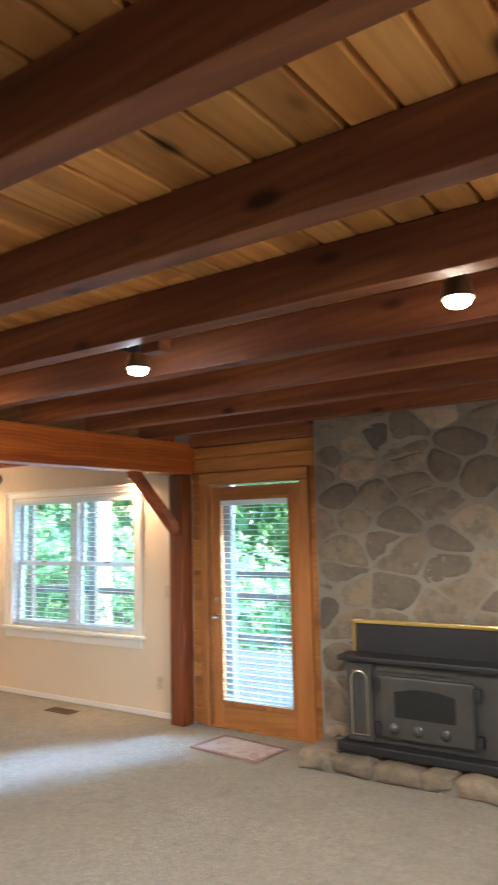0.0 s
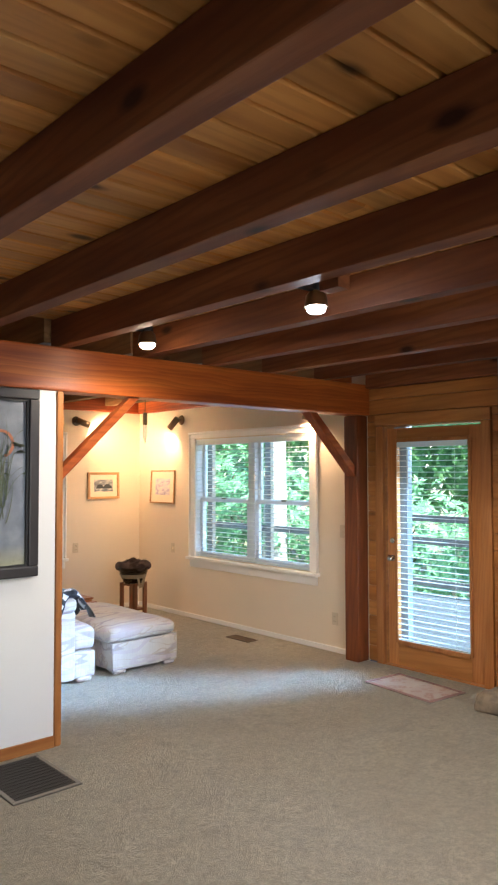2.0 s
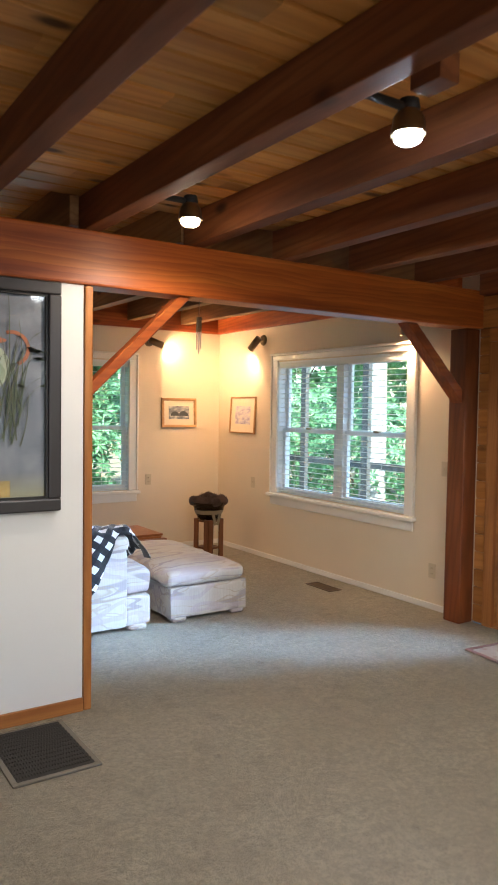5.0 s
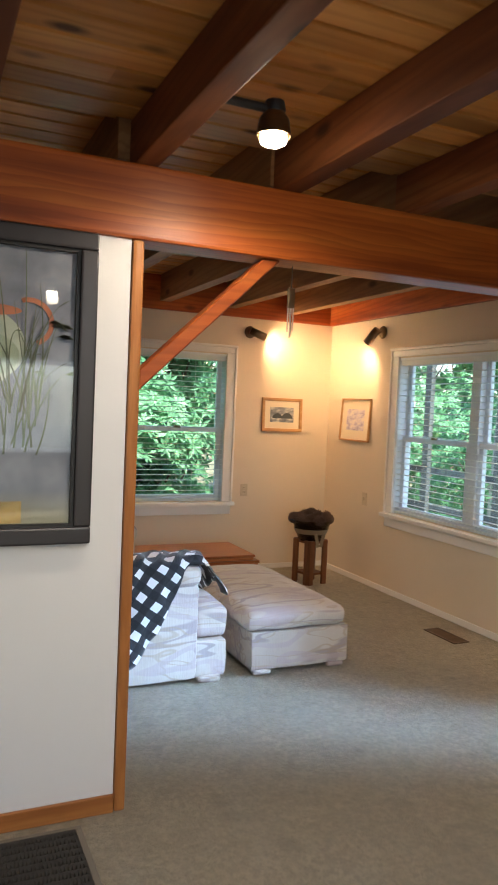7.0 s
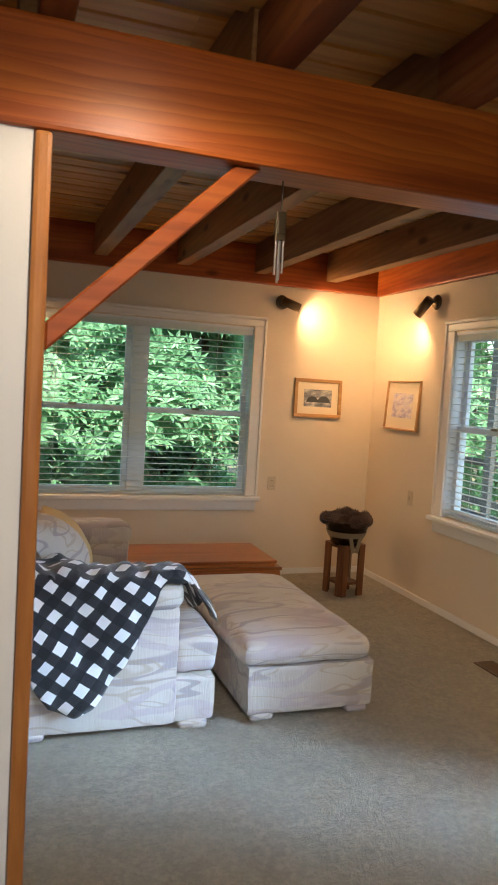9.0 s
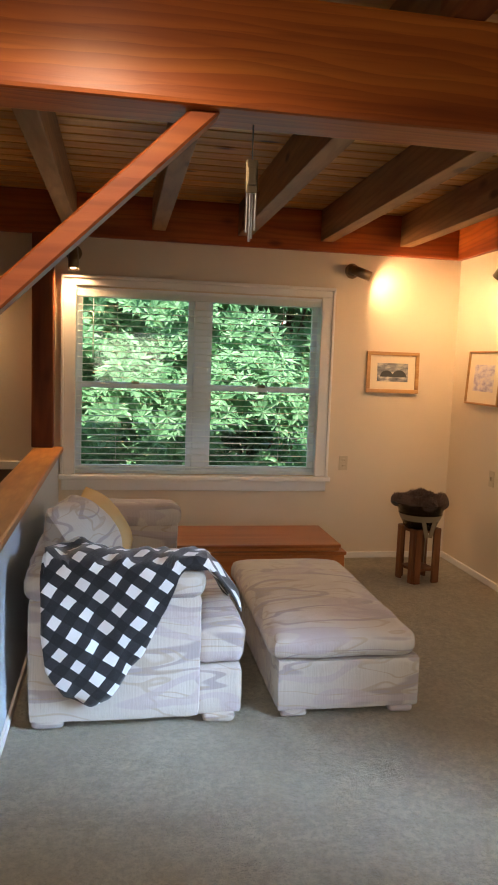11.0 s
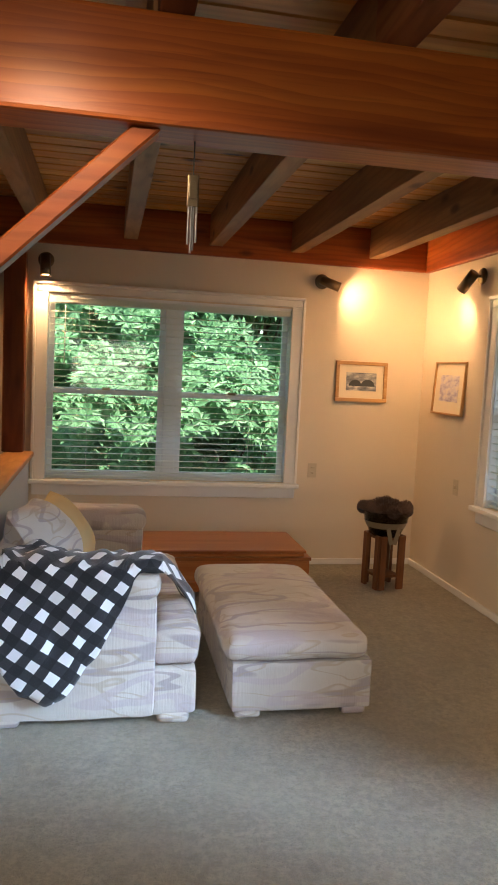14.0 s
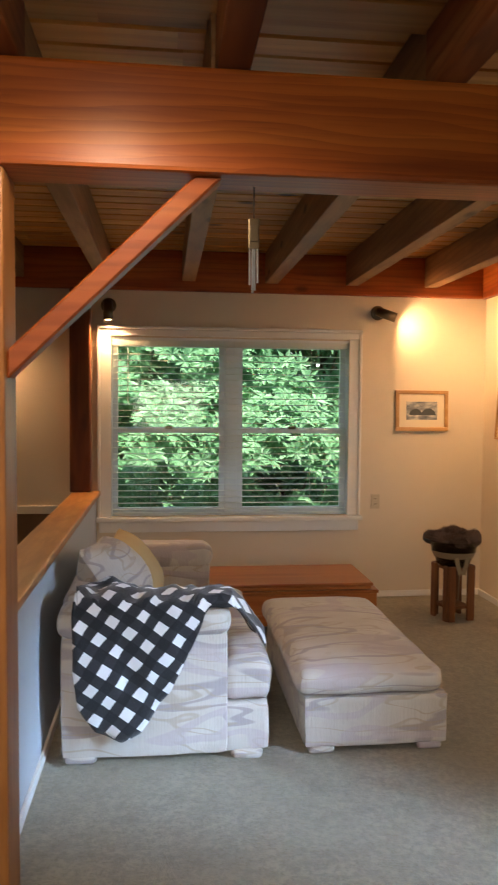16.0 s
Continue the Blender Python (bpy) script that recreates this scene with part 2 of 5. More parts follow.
M_frame = plain("charcoal picture frame", (0.026, 0.023, 0.025), 0.38, 0, 0.12, 10, 0.1)
M_mat = plain("cream picture mat", (0.72, 0.62, 0.46), 0.8, 0, 0.03, 10, 0.0)
M_deck = wood("grey deck board", (0.022, 0.03, 0.042), (0.034, 0.045, 0.062), (0.05, 0.065, 0.088), "Y", 0.7, 0.05, 8.0)
M_rail = wood("weathered rail", (0.07, 0.075, 0.08), (0.11, 0.12, 0.125), (0.16, 0.17, 0.175), "Z", 0.75, 0.0, 8.0)
M_bark = plain("pale bark", (0.40, 0.40, 0.375), 0.9, 0, 0.35, 20, 0.8)
M_twig = plain("brown bark", (0.09, 0.065, 0.045), 0.9, 0, 0.3, 20, 0.8)
M_cone = plain("pine cone", (0.085, 0.042, 0.024), 0.65, 0, 0.35, 30, 0.3)
M_ribbon = plain("tan ribbon", (0.22, 0.16, 0.09), 0.5, 0, 0.15, 20, 0.1)
M_pewter = plain("pewter tube", (0.40, 0.38, 0.36), 0.35, 0.9, 0.05, 10, 0.0)
M_string = plain("dark cord", (0.05, 0.04, 0.03), 0.8, 0, 0.1, 10, 0.0)
M_soil = plain("leaf litter", (0.10, 0.09, 0.05), 0.95, 0, 0.4, 8, 0.6)
M_bulb_warm = glow("warm bulb", (1.0, 0.80, 0.56), 20)
M_bulb_cool = glow("cool bulb", (0.85, 0.93, 1.0), 22)


def carpet():
    m, nt, p = nodes_of("cream pile carpet")
    v = coords(nt)
    big = noise_tex(nt, v, 1.7, 5, 0.6)
    tuft = noise_tex(nt, v, 48, 5, 0.85)
    mid = noise_tex(nt, v, 24, 5, 0.7)
    c = ramp(nt, big, [(0.3, (0.60, 0.515, 0.37)), (0.7, (0.72, 0.635, 0.47))])
    c = mix(nt, c, (0.43, 0.365, 0.255), ramp_fac(nt, tuft, 0.54, 0.38, 0.85))
    c = mix(nt, c, (0.53, 0.455, 0.325), ramp_fac(nt, mid, 0.58, 0.36, 0.75))
    clump = noise_tex(nt, v, 8, 6, 0.75)
    c = mix(nt, c, (0.42, 0.355, 0.25), ramp_fac(nt, clump, 0.5, 0.32, 0.6))
    spot = node(nt, "ShaderNodeTexVoronoi", Scale=2.3)
    nt.links.new(v, spot.inputs["Vector"])
    c = mix(nt, c, (0.22, 0.18, 0.13), ramp_fac(nt, spot.outputs["Distance"], 0.07, 0.03, 0.35))
    nt.links.new(c, p.inputs["Base Color"])
    p.inputs["Roughness"].default_value = 0.95
    p.inputs["Specular IOR Level"].default_value = 0.1
    p.inputs["Sheen Weight"].default_value = 0.25
    add = nt.nodes.new("ShaderNodeMath")
    nt.links.new(tuft, add.inputs[0])
    nt.links.new(mid, add.inputs[1])
    bump(nt, p, add.outputs[0], 1.0, 0.055)
    return m


def upholstery():
    m, nt, p = nodes_of("swirled upholstery")
    v = coords(nt, (1, 1, 1), (20, 15, 35))
    blot = noise_tex(nt, v, 3.2, 3)
    c = ramp(nt, blot, [(0.3, (0.48, 0.42, 0.355)), (0.7, (0.57, 0.51, 0.44))])
    for scale, tone, low, high, most in ((2.0, (0.33, 0.275, 0.27), 0.42, 0.47, 0.8), (3.1, (0.40, 0.31, 0.22), 0.485, 0.505, 0.6), (1.5, (0.46, 0.38, 0.37), 0.55, 0.62, 0.7)):
        sw = node(nt, "ShaderNodeTexNoise", Scale=scale, Detail=1.0, Distortion=0.7)
        nt.links.new(coords(nt, (0.75, 2.6, 3.2), (10, 22, 58)), sw.inputs["Vector"])
        k = (0.0, 0.0, 0.0)
        w = (most, most, most)
        band_fac = ramp(nt, sw.outputs["Fac"], [(low - 0.02, k), (low, w), (high, w), (high + 0.012, k)])
        c = mix(nt, c, tone, band_fac)
    nt.links.new(c, p.inputs["Base Color"])
    p.inputs["Roughness"].default_value = 0.9
    p.inputs["Sheen Weight"].default_value = 0.2
    ribs = noise_tex(nt, coords(nt, (160, 160, 6)), 1.0, 3)
    crease = noise_tex(nt, v, 6, 3)
    add = nt.nodes.new("ShaderNodeMath")
    add.operation = "MULTIPLY_ADD"
    add.inputs[1].default_value = 0.25
    nt.links.new(ribs, add.inputs[0])
    nt.links.new(crease, add.inputs[2])
    bump(nt, p, add.outputs[0], 0.5, 0.02)
    return m


def plaid():
    m, nt, p = nodes_of("buffalo plaid fleece")
    v = coords(nt, (1, 1, 1), (0, 0, 36), "UV", False)
    sep = nt.nodes.new("ShaderNodeSeparateXYZ")
    nt.links.new(v, sep.inputs[0])
    bands = []
    for axis in "XY":
        a = nt.nodes.new("ShaderNodeMath")
        a.operation = "PINGPONG"
        a.inputs[1].default_value = 0.046
        nt.links.new(sep.outputs[axis], a.inputs[0])
        b = nt.nodes.new("ShaderNodeMath")
        b.operation = "GREATER_THAN"
        b.inputs[1].default_value = 0.023
        nt.links.new(a.outputs[0], b.inputs[0])
        bands.append(b.outputs[0])
    s = nt.nodes.new("ShaderNodeMath")
    nt.links.new(bands[0], s.inputs[0])
    nt.links.new(bands[1], s.inputs[1])
    half = nt.nodes.new("ShaderNodeMath")
    half.operation = "MULTIPLY"
    half.inputs[1].default_value = 0.5
    nt.links.new(s.outputs[0], half.inputs[0])
    r = ramp(nt, half.outputs[0], [(0.0, (0.006, 0.006, 0.007)), (0.34, (0.017, 0.017, 0.02)), (0.8, (0.74, 0.73, 0.72))])
    nt.nodes[-1].color_ramp.interpolation = "CONSTANT"
    fuzz = noise_tex(nt, coords(nt), 220, 3)
    c = mix(nt, r, tuple([0.3] * 3), ramp_fac(nt, fuzz, 0.6, 0.9, 0.15))
    nt.links.new(c, p.inputs["Base Color"])
    p.inputs["Roughness"].default_value = 0.95
    p.inputs["Sheen Weight"].default_value = 0.3
    bump(nt, p, fuzz, 0.3, 0.004)
    return m


def stone_mat():
    m, nt, p = nodes_of("field stone")
    v = coords(nt)
    oi = nt.nodes.new("ShaderNodeObjectInfo")
    c = ramp(nt, oi.outputs["Random"], [(0.0, (0.09, 0.075, 0.055)), (0.25, (0.22, 0.165, 0.105)), (0.5, (0.31, 0.235, 0.145)), (0.72, (0.14, 0.105, 0.075)), (0.88, (0.40, 0.30, 0.19)), (1.0, (0.20, 0.13, 0.095))])
    n1 = noise_tex(nt, v, 9, 7, 0.7)
    n2 = noise_tex(nt, v, 45, 4, 0.6)
    c = mix(nt, c, (0.09, 0.08, 0.065), ramp_fac(nt, n1, 0.55, 0.35, 0.65))
    c = mix(nt, c, (0.42, 0.37, 0.29), ramp_fac(nt, n2, 0.6, 0.78, 0.4))
    nt.links.new(c, p.inputs["Base Color"])
    p.inputs["Roughness"].default_value = 0.85
    bump(nt, p, n1, 0.8, 0.03)
    return m


def leaf_mat(name, dark, light, pale):
    m, nt, p = nodes_of(name)
    geo = nt.nodes.new("ShaderNodeNewGeometry")
    c = ramp(nt, geo.outputs["Random Per Island"], [(0.0, dark), (0.6, light), (1.0, pale)])
    nt.links.new(c, p.inputs["Base Color"])
    p.inputs["Roughness"].default_value = 0.5
    tl = nt.nodes.new("ShaderNodeBsdfTranslucent")
    nt.links.new(c, tl.inputs["Color"])
    mx = nt.nodes.new("ShaderNodeMixShader")
    mx.inputs[0].default_value = 0.5
    nt.links.new(p.outputs[0], mx.inputs[1])
    nt.links.new(tl.outputs[0], mx.inputs[2])
    nt.links.new(mx.outputs[0], nt.nodes["Material Output"].inputs["Surface"])
    return m


def rug_mat():
    m, nt, p = nodes_of("faded woven rug")
    v = coords(nt, shift=False)
    vo = node(nt, "ShaderNodeTexVoronoi", Scale=11.0)
    vo.distance = "MANHATTAN"
    nt.links.new(v, vo.inputs["Vector"])
    n = noise_tex(nt, v, 5, 4)
    c = ramp(nt, vo.outputs["Distance"], [(0.2, (0.42, 0.30, 0.24)), (0.4, (0.30, 0.17, 0.14)), (0.7, (0.40, 0.33, 0.27))])
    c = mix(nt, c, (0.36, 0.27, 0.22), ramp_fac(nt, n, 0.35, 0.65, 0.7))
    nt.links.new(c, p.inputs["Base Color"])
    p.inputs["Roughness"].default_value = 0.95
    bump(nt, p, noise_tex(nt, v, 240, 2), 0.5, 0.005)
    return m


def canvas_mat():
    m, nt, p = nodes_of("painted canvas ground")
    v = coords(nt, shift=False)
    n = noise_tex(nt, v, 3.0, 6, 0.6)
    c = ramp(nt, n, [(0.3, (0.10, 0.10, 0.14)), (0.5, (0.22, 0.215, 0.28)), (0.72, (0.40, 0.39, 0.46))])
    sep = nt.nodes.new("ShaderNodeSeparateXYZ")
    nt.links.new(v, sep.inputs[0])
    c = mix(nt, c, (0.42, 0.36, 0.24), ramp_fac(nt, sep.outputs["Z"], 1.24, 1.12, 0.8))
    nt.links.new(c, p.inputs["Base Color"])
    p.inputs["Roughness"].default_value = 0.6
    return m


def print_mat(name, dark, mid, pale, scale):
    m, nt, p = nodes_of(name)
    n = noise_tex(nt, coords(nt, (1, 1, 2.2), shift=False), scale, 5, 0.6)
    nt.links.new(ramp(nt, n, [(0.35, dark), (0.5, mid), (0.62, pale)]), p.inputs["Base Color"])
    p.inputs["Roughness"].default_value = 0.7
    return m


M_carpet, M_fabric, M_plaid, M_stone, M_rug = carpet(), upholstery(), plaid(), stone_mat(), rug_mat()
M_yellow = plain("mustard cushion cloth", (0.62, 0.45, 0.22), 0.9, 0, 0.1, 10, 0.3)
M_rhodo = leaf_mat("rhododendron leaf", (0.08, 0.21, 0.105), (0.15, 0.34, 0.175), (0.21, 0.44, 0.24))
M_treeleaf = leaf_mat("tree leaf", (0.07, 0.17, 0.07), (0.13, 0.29, 0.12), (0.23, 0.40, 0.19))
M_canvas = canvas_mat()

# ---------------------------------------------------------------- mesh helpers


def mesh_of(name, bm, material=None, smooth=False):
    me = bpy.data.meshes.new(name)
    bm.to_mesh(me)
    bm.free()
    if material:
        me.materials.append(material)
    if smooth:
        me.polygons.foreach_set("use_smooth", [True] * len(me.polygons))
        me.set_sharp_from_angle(angle=radians(38))
    return me


def part(name, bm, material, parent=None, label="", smooth=False):
    """Links a bmesh as one mesh object under a thing or a part."""
    ob = new(name, mesh_of(name, bm, material, smooth))
    if parent:
        ob.parent = parent
    return tagged(ob, label)


def thing(name, label, category, group="", kind="", at=(0, 0, 0)):
    ob = new(name)
    ob.location = at
    ob.empty_display_size = 0.1
    return tagged(ob, label, category, group, kind)


def add_box(bm, lo, hi, bevel=0.0, m=None):
    size = [h - l for l, h in zip(lo, hi)]
    mid = [(h + l) / 2 for l, h in zip(lo, hi)]
    geo = bmesh.ops.create_cube(bm, size=1.0, matrix=Matrix.Translation(mid) @ Matrix.Diagonal((*size, 1)))
    verts = geo["verts"]
    if bevel:
        edges = list({e for v in verts for e in v.link_edges})
        res = bmesh.ops.bevel(bm, geom=edges, offset=bevel, segments=2, profile=0.6, affect="EDGES")
        verts = list({v for f in res["faces"] for v in f.verts} | {v for v in verts if v.is_valid})
    if m is not None:
        bmesh.ops.transform(bm, matrix=m, verts=verts)
    return verts


def box(lo, hi, bevel=0.0, m=None):
    bm = bmesh.new()
    add_box(bm, lo, hi, bevel, m)
    return bm


def boxes(items, bevel=0.0):
    bm = bmesh.new()
    for lo, hi in items:
        add_box(bm, lo, hi, bevel)
    return bm


def tube(a, b, r1, r2=None, seg=16, caps=True):
    bm = bmesh.new()
    a, b = Vector(a), Vector(b)
    d = b - a
    m = Matrix.Translation((a + b) / 2) @ d.to_track_quat("Z", "Y").to_matrix().to_4x4()
    bmesh.ops.create_cone(bm, cap_ends=caps, segments=seg, radius1=r1, radius2=r1 if r2 is None else r2, depth=d.length, matrix=m)
    return bm


def lathe(profile, centre, seg=28):
    """A turned body from (radius, height) pairs."""
    bm = bmesh.new()
    rows = []
    for r, z in profile:
        rows.append([bm.verts.new((centre[0] + r * math.cos(2 * math.pi * i / seg), centre[1] + r * math.sin(2 * math.pi * i / seg), centre[2] + z)) for i in range(seg)])
    for a, b in zip(rows, rows[1:]):
        for i in range(seg):
            bm.faces.new((a[i], a[(i + 1) % seg], b[(i + 1) % seg], b[i]))
    return bm


def soft_box(lo, hi, r, cuts=9, crown=0.0, wobble=0.0, seed=0.0):
    """A stuffed, rounded block: r rounds its edges, crown bulges its top, wobble dents it."""
    bm = bmesh.new()
    bmesh.ops.create_cube(bm, size=2.0)
    bmesh.ops.subdivide_edges(bm, edges=bm.edges[:], cuts=cuts, use_grid_fill=True)
    half = Vector([(h - l) / 2 for l, h in zip(lo, hi)])
    mid = Vector([(h + l) / 2 for l, h in zip(lo, hi)])
    for v in bm.verts:
        u = v.co.copy()
        s = Vector([math.copysign(abs(c) ** 0.75, c) for c in u])
        q = Vector([s[i] * half[i] for i in range(3)])
        inner = Vector([max(-half[i] + r, min(half[i] - r, q[i])) for i in range(3)])
        d = q - inner
        if d.length > 1e-6:
            d = d.normalized() * r
        p = inner + d
        if crown and u.z > 0:
            p.z += crown * (1 - u.x * u.x) * (1 - u.y * u.y) * u.z
        p += mid
        if wobble:
            n = noise.noise_vector(p * 7 + Vector((seed, seed, seed)))
            p += n * wobble
        v.co = p
    return bm


# ---------------------------------------------------------------- shell
NW, EW, CEIL = 7.7, 5.3, 2.71
CEIL_S = 2.62
GY, GZ0, GZ1 = 4.0, 2.165, 2.44
WX, SY = -3.2, -4.0

floor = part("floor", box((WX - 0.2, SY - 0.2, -0.2), (EW, NW, 0.0)), M_carpet)
tagged(floor, "worn cream cut-pile carpet with faint stains", "floor", kind="structure")


def wall_with_hole(name, axis, at, thick, span, height, holes, material, label):
    """A wall across one axis, built from blocks round its openings (lo, hi, bottom, top)."""
    bm = bmesh.new()

    def block(a, b, z0, z1):
        if b - a < 1e-4 or z1 - z0 < 1e-4:
            return
        if axis == "y":
            add_box(bm, (a, at, z0), (b, at + thick, z1))
        else:
            add_box(bm, (at, a, z0), (at + thick, b, z1))
    here = span[0]
    for lo, hi, z0, z1 in sorted(holes):
        block(here, lo, 0, height)
        block(lo, hi, 0, z0)
        block(lo, hi, z1, height)
        here = hi
    block(here, span[1], 0, height)
    return tagged(part(name, bm, material), label, "wall", kind="structure")


N_WIN = (2.30, 4.19, 0.667, 2.05)
E_WIN = (4.713, 6.55, 0.705, 2.04)
E_DOOR = (2.89, 3.86, 0.0, 2.06)
wall_n = wall_with_hole("wall_north", "y", NW, 0.16, (2.2, EW + 0.16), CEIL, [N_WIN], M_wall, "warm beige painted wall with a wide window")
wall_n2 = wall_with_hole("wall_stair", "y", NW + 0.004, 0.16, (WX, 2.2), CEIL, [], M_wall, "beige painted wall behind the half wall")
wall_e = wall_with_hole("wall_east", "x", EW, 0.16, (4.03, NW), CEIL, [E_WIN], M_wall, "warm beige painted wall with a double window")
wall_e2 = wall_with_hole("wall_door", "x", EW + 0.02, 0.14, (2.7, 4.03), CEIL, [E_DOOR], M_plank, "pine-planked wall round a glazed door")
wall_e3 = wall_with_hole("wall_chimney", "x", EW, 0.16, (SY, 2.7), CEIL, [], M_mortar, "mortared wall behind the stonework")
wall_s = wall_with_hole("wall_south", "y", SY - 0.16, 0.16, (WX, EW), CEIL, [(-0.7, 3.7, 0.8, 2.1)], M_wall_white, "white painted wall with a window")
wall_w = wall_with_hole("wall_west", "x", WX - 0.16, 0.16, (SY, NW), CEIL, [], M_wall_white, "plain white painted wall")
wall_p = part("wall_partition", box((WX, GY + 0.02, 0), (2.266, GY + 0.16, GZ0)), M_wall_white)
tagged(wall_p, "white painted partition wall below the girder", "wall", kind="structure")
band = part("trim_stair", box((WX, NW - 0.03, 0.70), (2.05, NW + 0.003, 0.76), 0.005), M_trim)
tagged(band, "white painted ledge trim", "trim", kind="structure")
band2 = part("wall_stair_lower", box((WX, NW - 0.012, 0.0), (2.05, NW + 0.003, 0.70)), M_wall_brown)
tagged(band2, "dark brown lower stair wall", "wall", kind="structure")

# ceiling of tongue-and-groove boards, laid across the joists
bm = bmesh.new()
y = SY
rnd = random.Random(4)
while y < NW:
    w = 0.135
    x = WX - rnd.random() * 2
    while x < EW:
        x2 = x + 2.4 + rnd.random() * 1.6
        a, b = max(x, WX), min(x2, EW)
        if b > a:
            z0 = (CEIL if y > GY + 0.03 else CEIL_S) + rnd.random() * 0.002
            v = [bm.verts.new(c) for c in (
                (a, y + 0.012, z0), (b, y + 0.012, z0), (b, y + w - 0.012, z0), (a, y + w - 0.012, z0),
                (a, y, z0 + 0.016), (b, y, z0 + 0.016), (b, y + w - 0.0005, z0 + 0.016), (a, y + w - 0.0005, z0 + 0.016))]
            for q in ((3, 2, 1, 0), (0, 1, 5, 4), (2, 3, 7, 6)):
                bm.faces.new([v[i] for i in q])
        x = x2
    y += w
add_box(bm, (WX - 0.16, SY - 0.16, CEIL_S + 0.02), (EW + 0.16, GY + 0.16, CEIL + 0.15))
add_box(bm, (WX - 0.16, GY + 0.16, CEIL + 0.02), (EW + 0.16, NW + 0.16, CEIL + 0.15))
tagged(part("ceiling", bm, M_board), "knotty pine tongue-and-groove board ceiling", "ceiling", kind="structure")


# ---------------------------------------------------------------- timber frame
def beam(name, lo, hi, material, label, category="beam", group="", bevel=0.012):
    mid = Vector([(a + b) / 2 for a, b in zip(lo, hi)])
    half = Vector([(b - a) / 2 for a, b in zip(lo, hi)])
    ob = part(name, box(-half, half, bevel), material)
    ob.location = mid
    return tagged(ob, label, category, group)


girder = beam("girder", (WX, GY, GZ0), (EW - 0.002, GY + 0.17, GZ1), M_girder, "heavy red-brown stained timber girder on posts")
for i in range(15):
    x = 2.855 + 0.635 * (i - 10)
    if WX < x and x + 0.1 < EW - 0.1:
        beam("joist", (x, GY + 0.1, 2.475), (x + 0.1, NW - 0.052, CEIL - 0.001), M_beam_n, "brown stained exposed ceiling joist", "joist", "ceiling joists", 0.006)
    x = 2.867 + 0.602 * (i - 10)
    if WX < x and x + 0.09 < EW - 0.1:
        beam("joist", (x, SY + 0.002, GZ1 + 0.001), (x + 0.09, GY + 0.098, CEIL_S - 0.001), M_beam_y, "brown stained exposed ceiling joist", "joist", "ceiling joists", 0.006)
beam("rim_beam", (WX, NW - 0.05, 2.402), (EW - 0.052, NW - 0.002, CEIL - 0.001), M_beam_x, "red-brown stained rim beam above the window wall")
beam("rim_beam", (EW - 0.05, GY + 0.202, 2.402), (EW - 0.002, NW - 0.002, CEIL - 0.001), M_rim_y, "red-brown stained rim beam above the window wall")
beam("rim_beam", (EW - 0.07, 2.705, 2.402), (EW + 0.018, GY - 0.002, CEIL_S - 0.001), M_beam_y, "dark stained rim beam above the planked wall")
beam("timber_post", (EW - 0.15, GY + 0.03, 0.001), (EW - 0.002, GY + 0.18, GZ0 - 0.001), M_post, "red-brown stained square timber post", "post")
beam("timber_post", (2.02, NW - 0.13, 0.876), (2.173, NW - 0.014, 2.401), M_post, "stained timber post toned darker, standing on the half wall", "post")
beam("end_post", (2.268, GY + 0.004, 0.001), (2.312, GY + 0.165, GZ0 - 0.001), M_oak_z, "stained wooden post capping the partition end", "post")


def brace(foot, head, depth, y0, y1, name="knee_brace"):
    """A diagonal strut whose lower edge runs from foot to head (x, z)."""
    (xa, za), (xb, zb) = foot, head
    bm = bmesh.new()
    sx = 1 if xb > xa else -1
    pts = [(xa, za), (xb, zb), (xb - sx * depth, zb), (xa, za + depth)]
    front = [bm.verts.new((x, y0, z)) for x, z in pts]
    back = [bm.verts.new((x, y1, z)) for x, z in pts]
    bm.faces.new(front)
    bm.faces.new(back[::-1])
    for i in range(4):
        bm.faces.new((front[i], back[i], back[(i + 1) % 4], front[(i + 1) % 4]))
    bmesh.ops.recalc_face_normals(bm, faces=bm.faces)
    bmesh.ops.bevel(bm, geom=bm.edges[:], offset=0.006, segments=1, affect="EDGES")
    return tagged(part(name, bm, M_beam_x), "red-brown stained diagonal timber knee brace", "brace", "knee braces")


brace((2.313, 1.61), (2.886, GZ0 - 0.001), 0.078, GY + 0.03, GY + 0.105)
brace((EW - 0.151, 1.62), (4.57, GZ0 - 0.001), 0.10, GY + 0.05, GY + 0.15)

# half wall with a wooden cap
tagged(part("wall_half", box((2.08, GY + 0.178, 0), (2.205, NW - 0.002, 0.837)), M_wall_blue), "low painted half wall beside the stair", "wall", kind="structure")
beam("wooden_ledge", (2.035, GY + 0.179, 0.838), (2.24, NW - 0.014, 0.875), M_oak_y, "honey-stained wooden ledge topping the half wall", "ledge")

# skirtings
tagged(part("baseboard", box((2.201, NW - 0.016, 0.001), (EW - 0.001, NW - 0.001, 0.05), 0.004), M_trim), "white painted baseboard", "baseboard", kind="structure")
tagged(part("baseboard", box((EW - 0.016, GY + 0.182, 0.001), (EW - 0.001, NW - 0.017, 0.05), 0.004), M_trim), "white painted baseboard", "baseboard", kind="structure")
tagged(part("baseboard", box((2.206, GY + 0.18, 0.001), (2.22, NW - 0.017, 0.05), 0.004), M_trim), "white painted baseboard", "baseboard", kind="structure")
tagged(part("baseboard", box((WX, GY + 0.004, 0.001), (2.267, GY + 0.0195, 0.07), 0.004), M_oak_x), "honey-stained wooden baseboard", "baseboard", kind="structure")


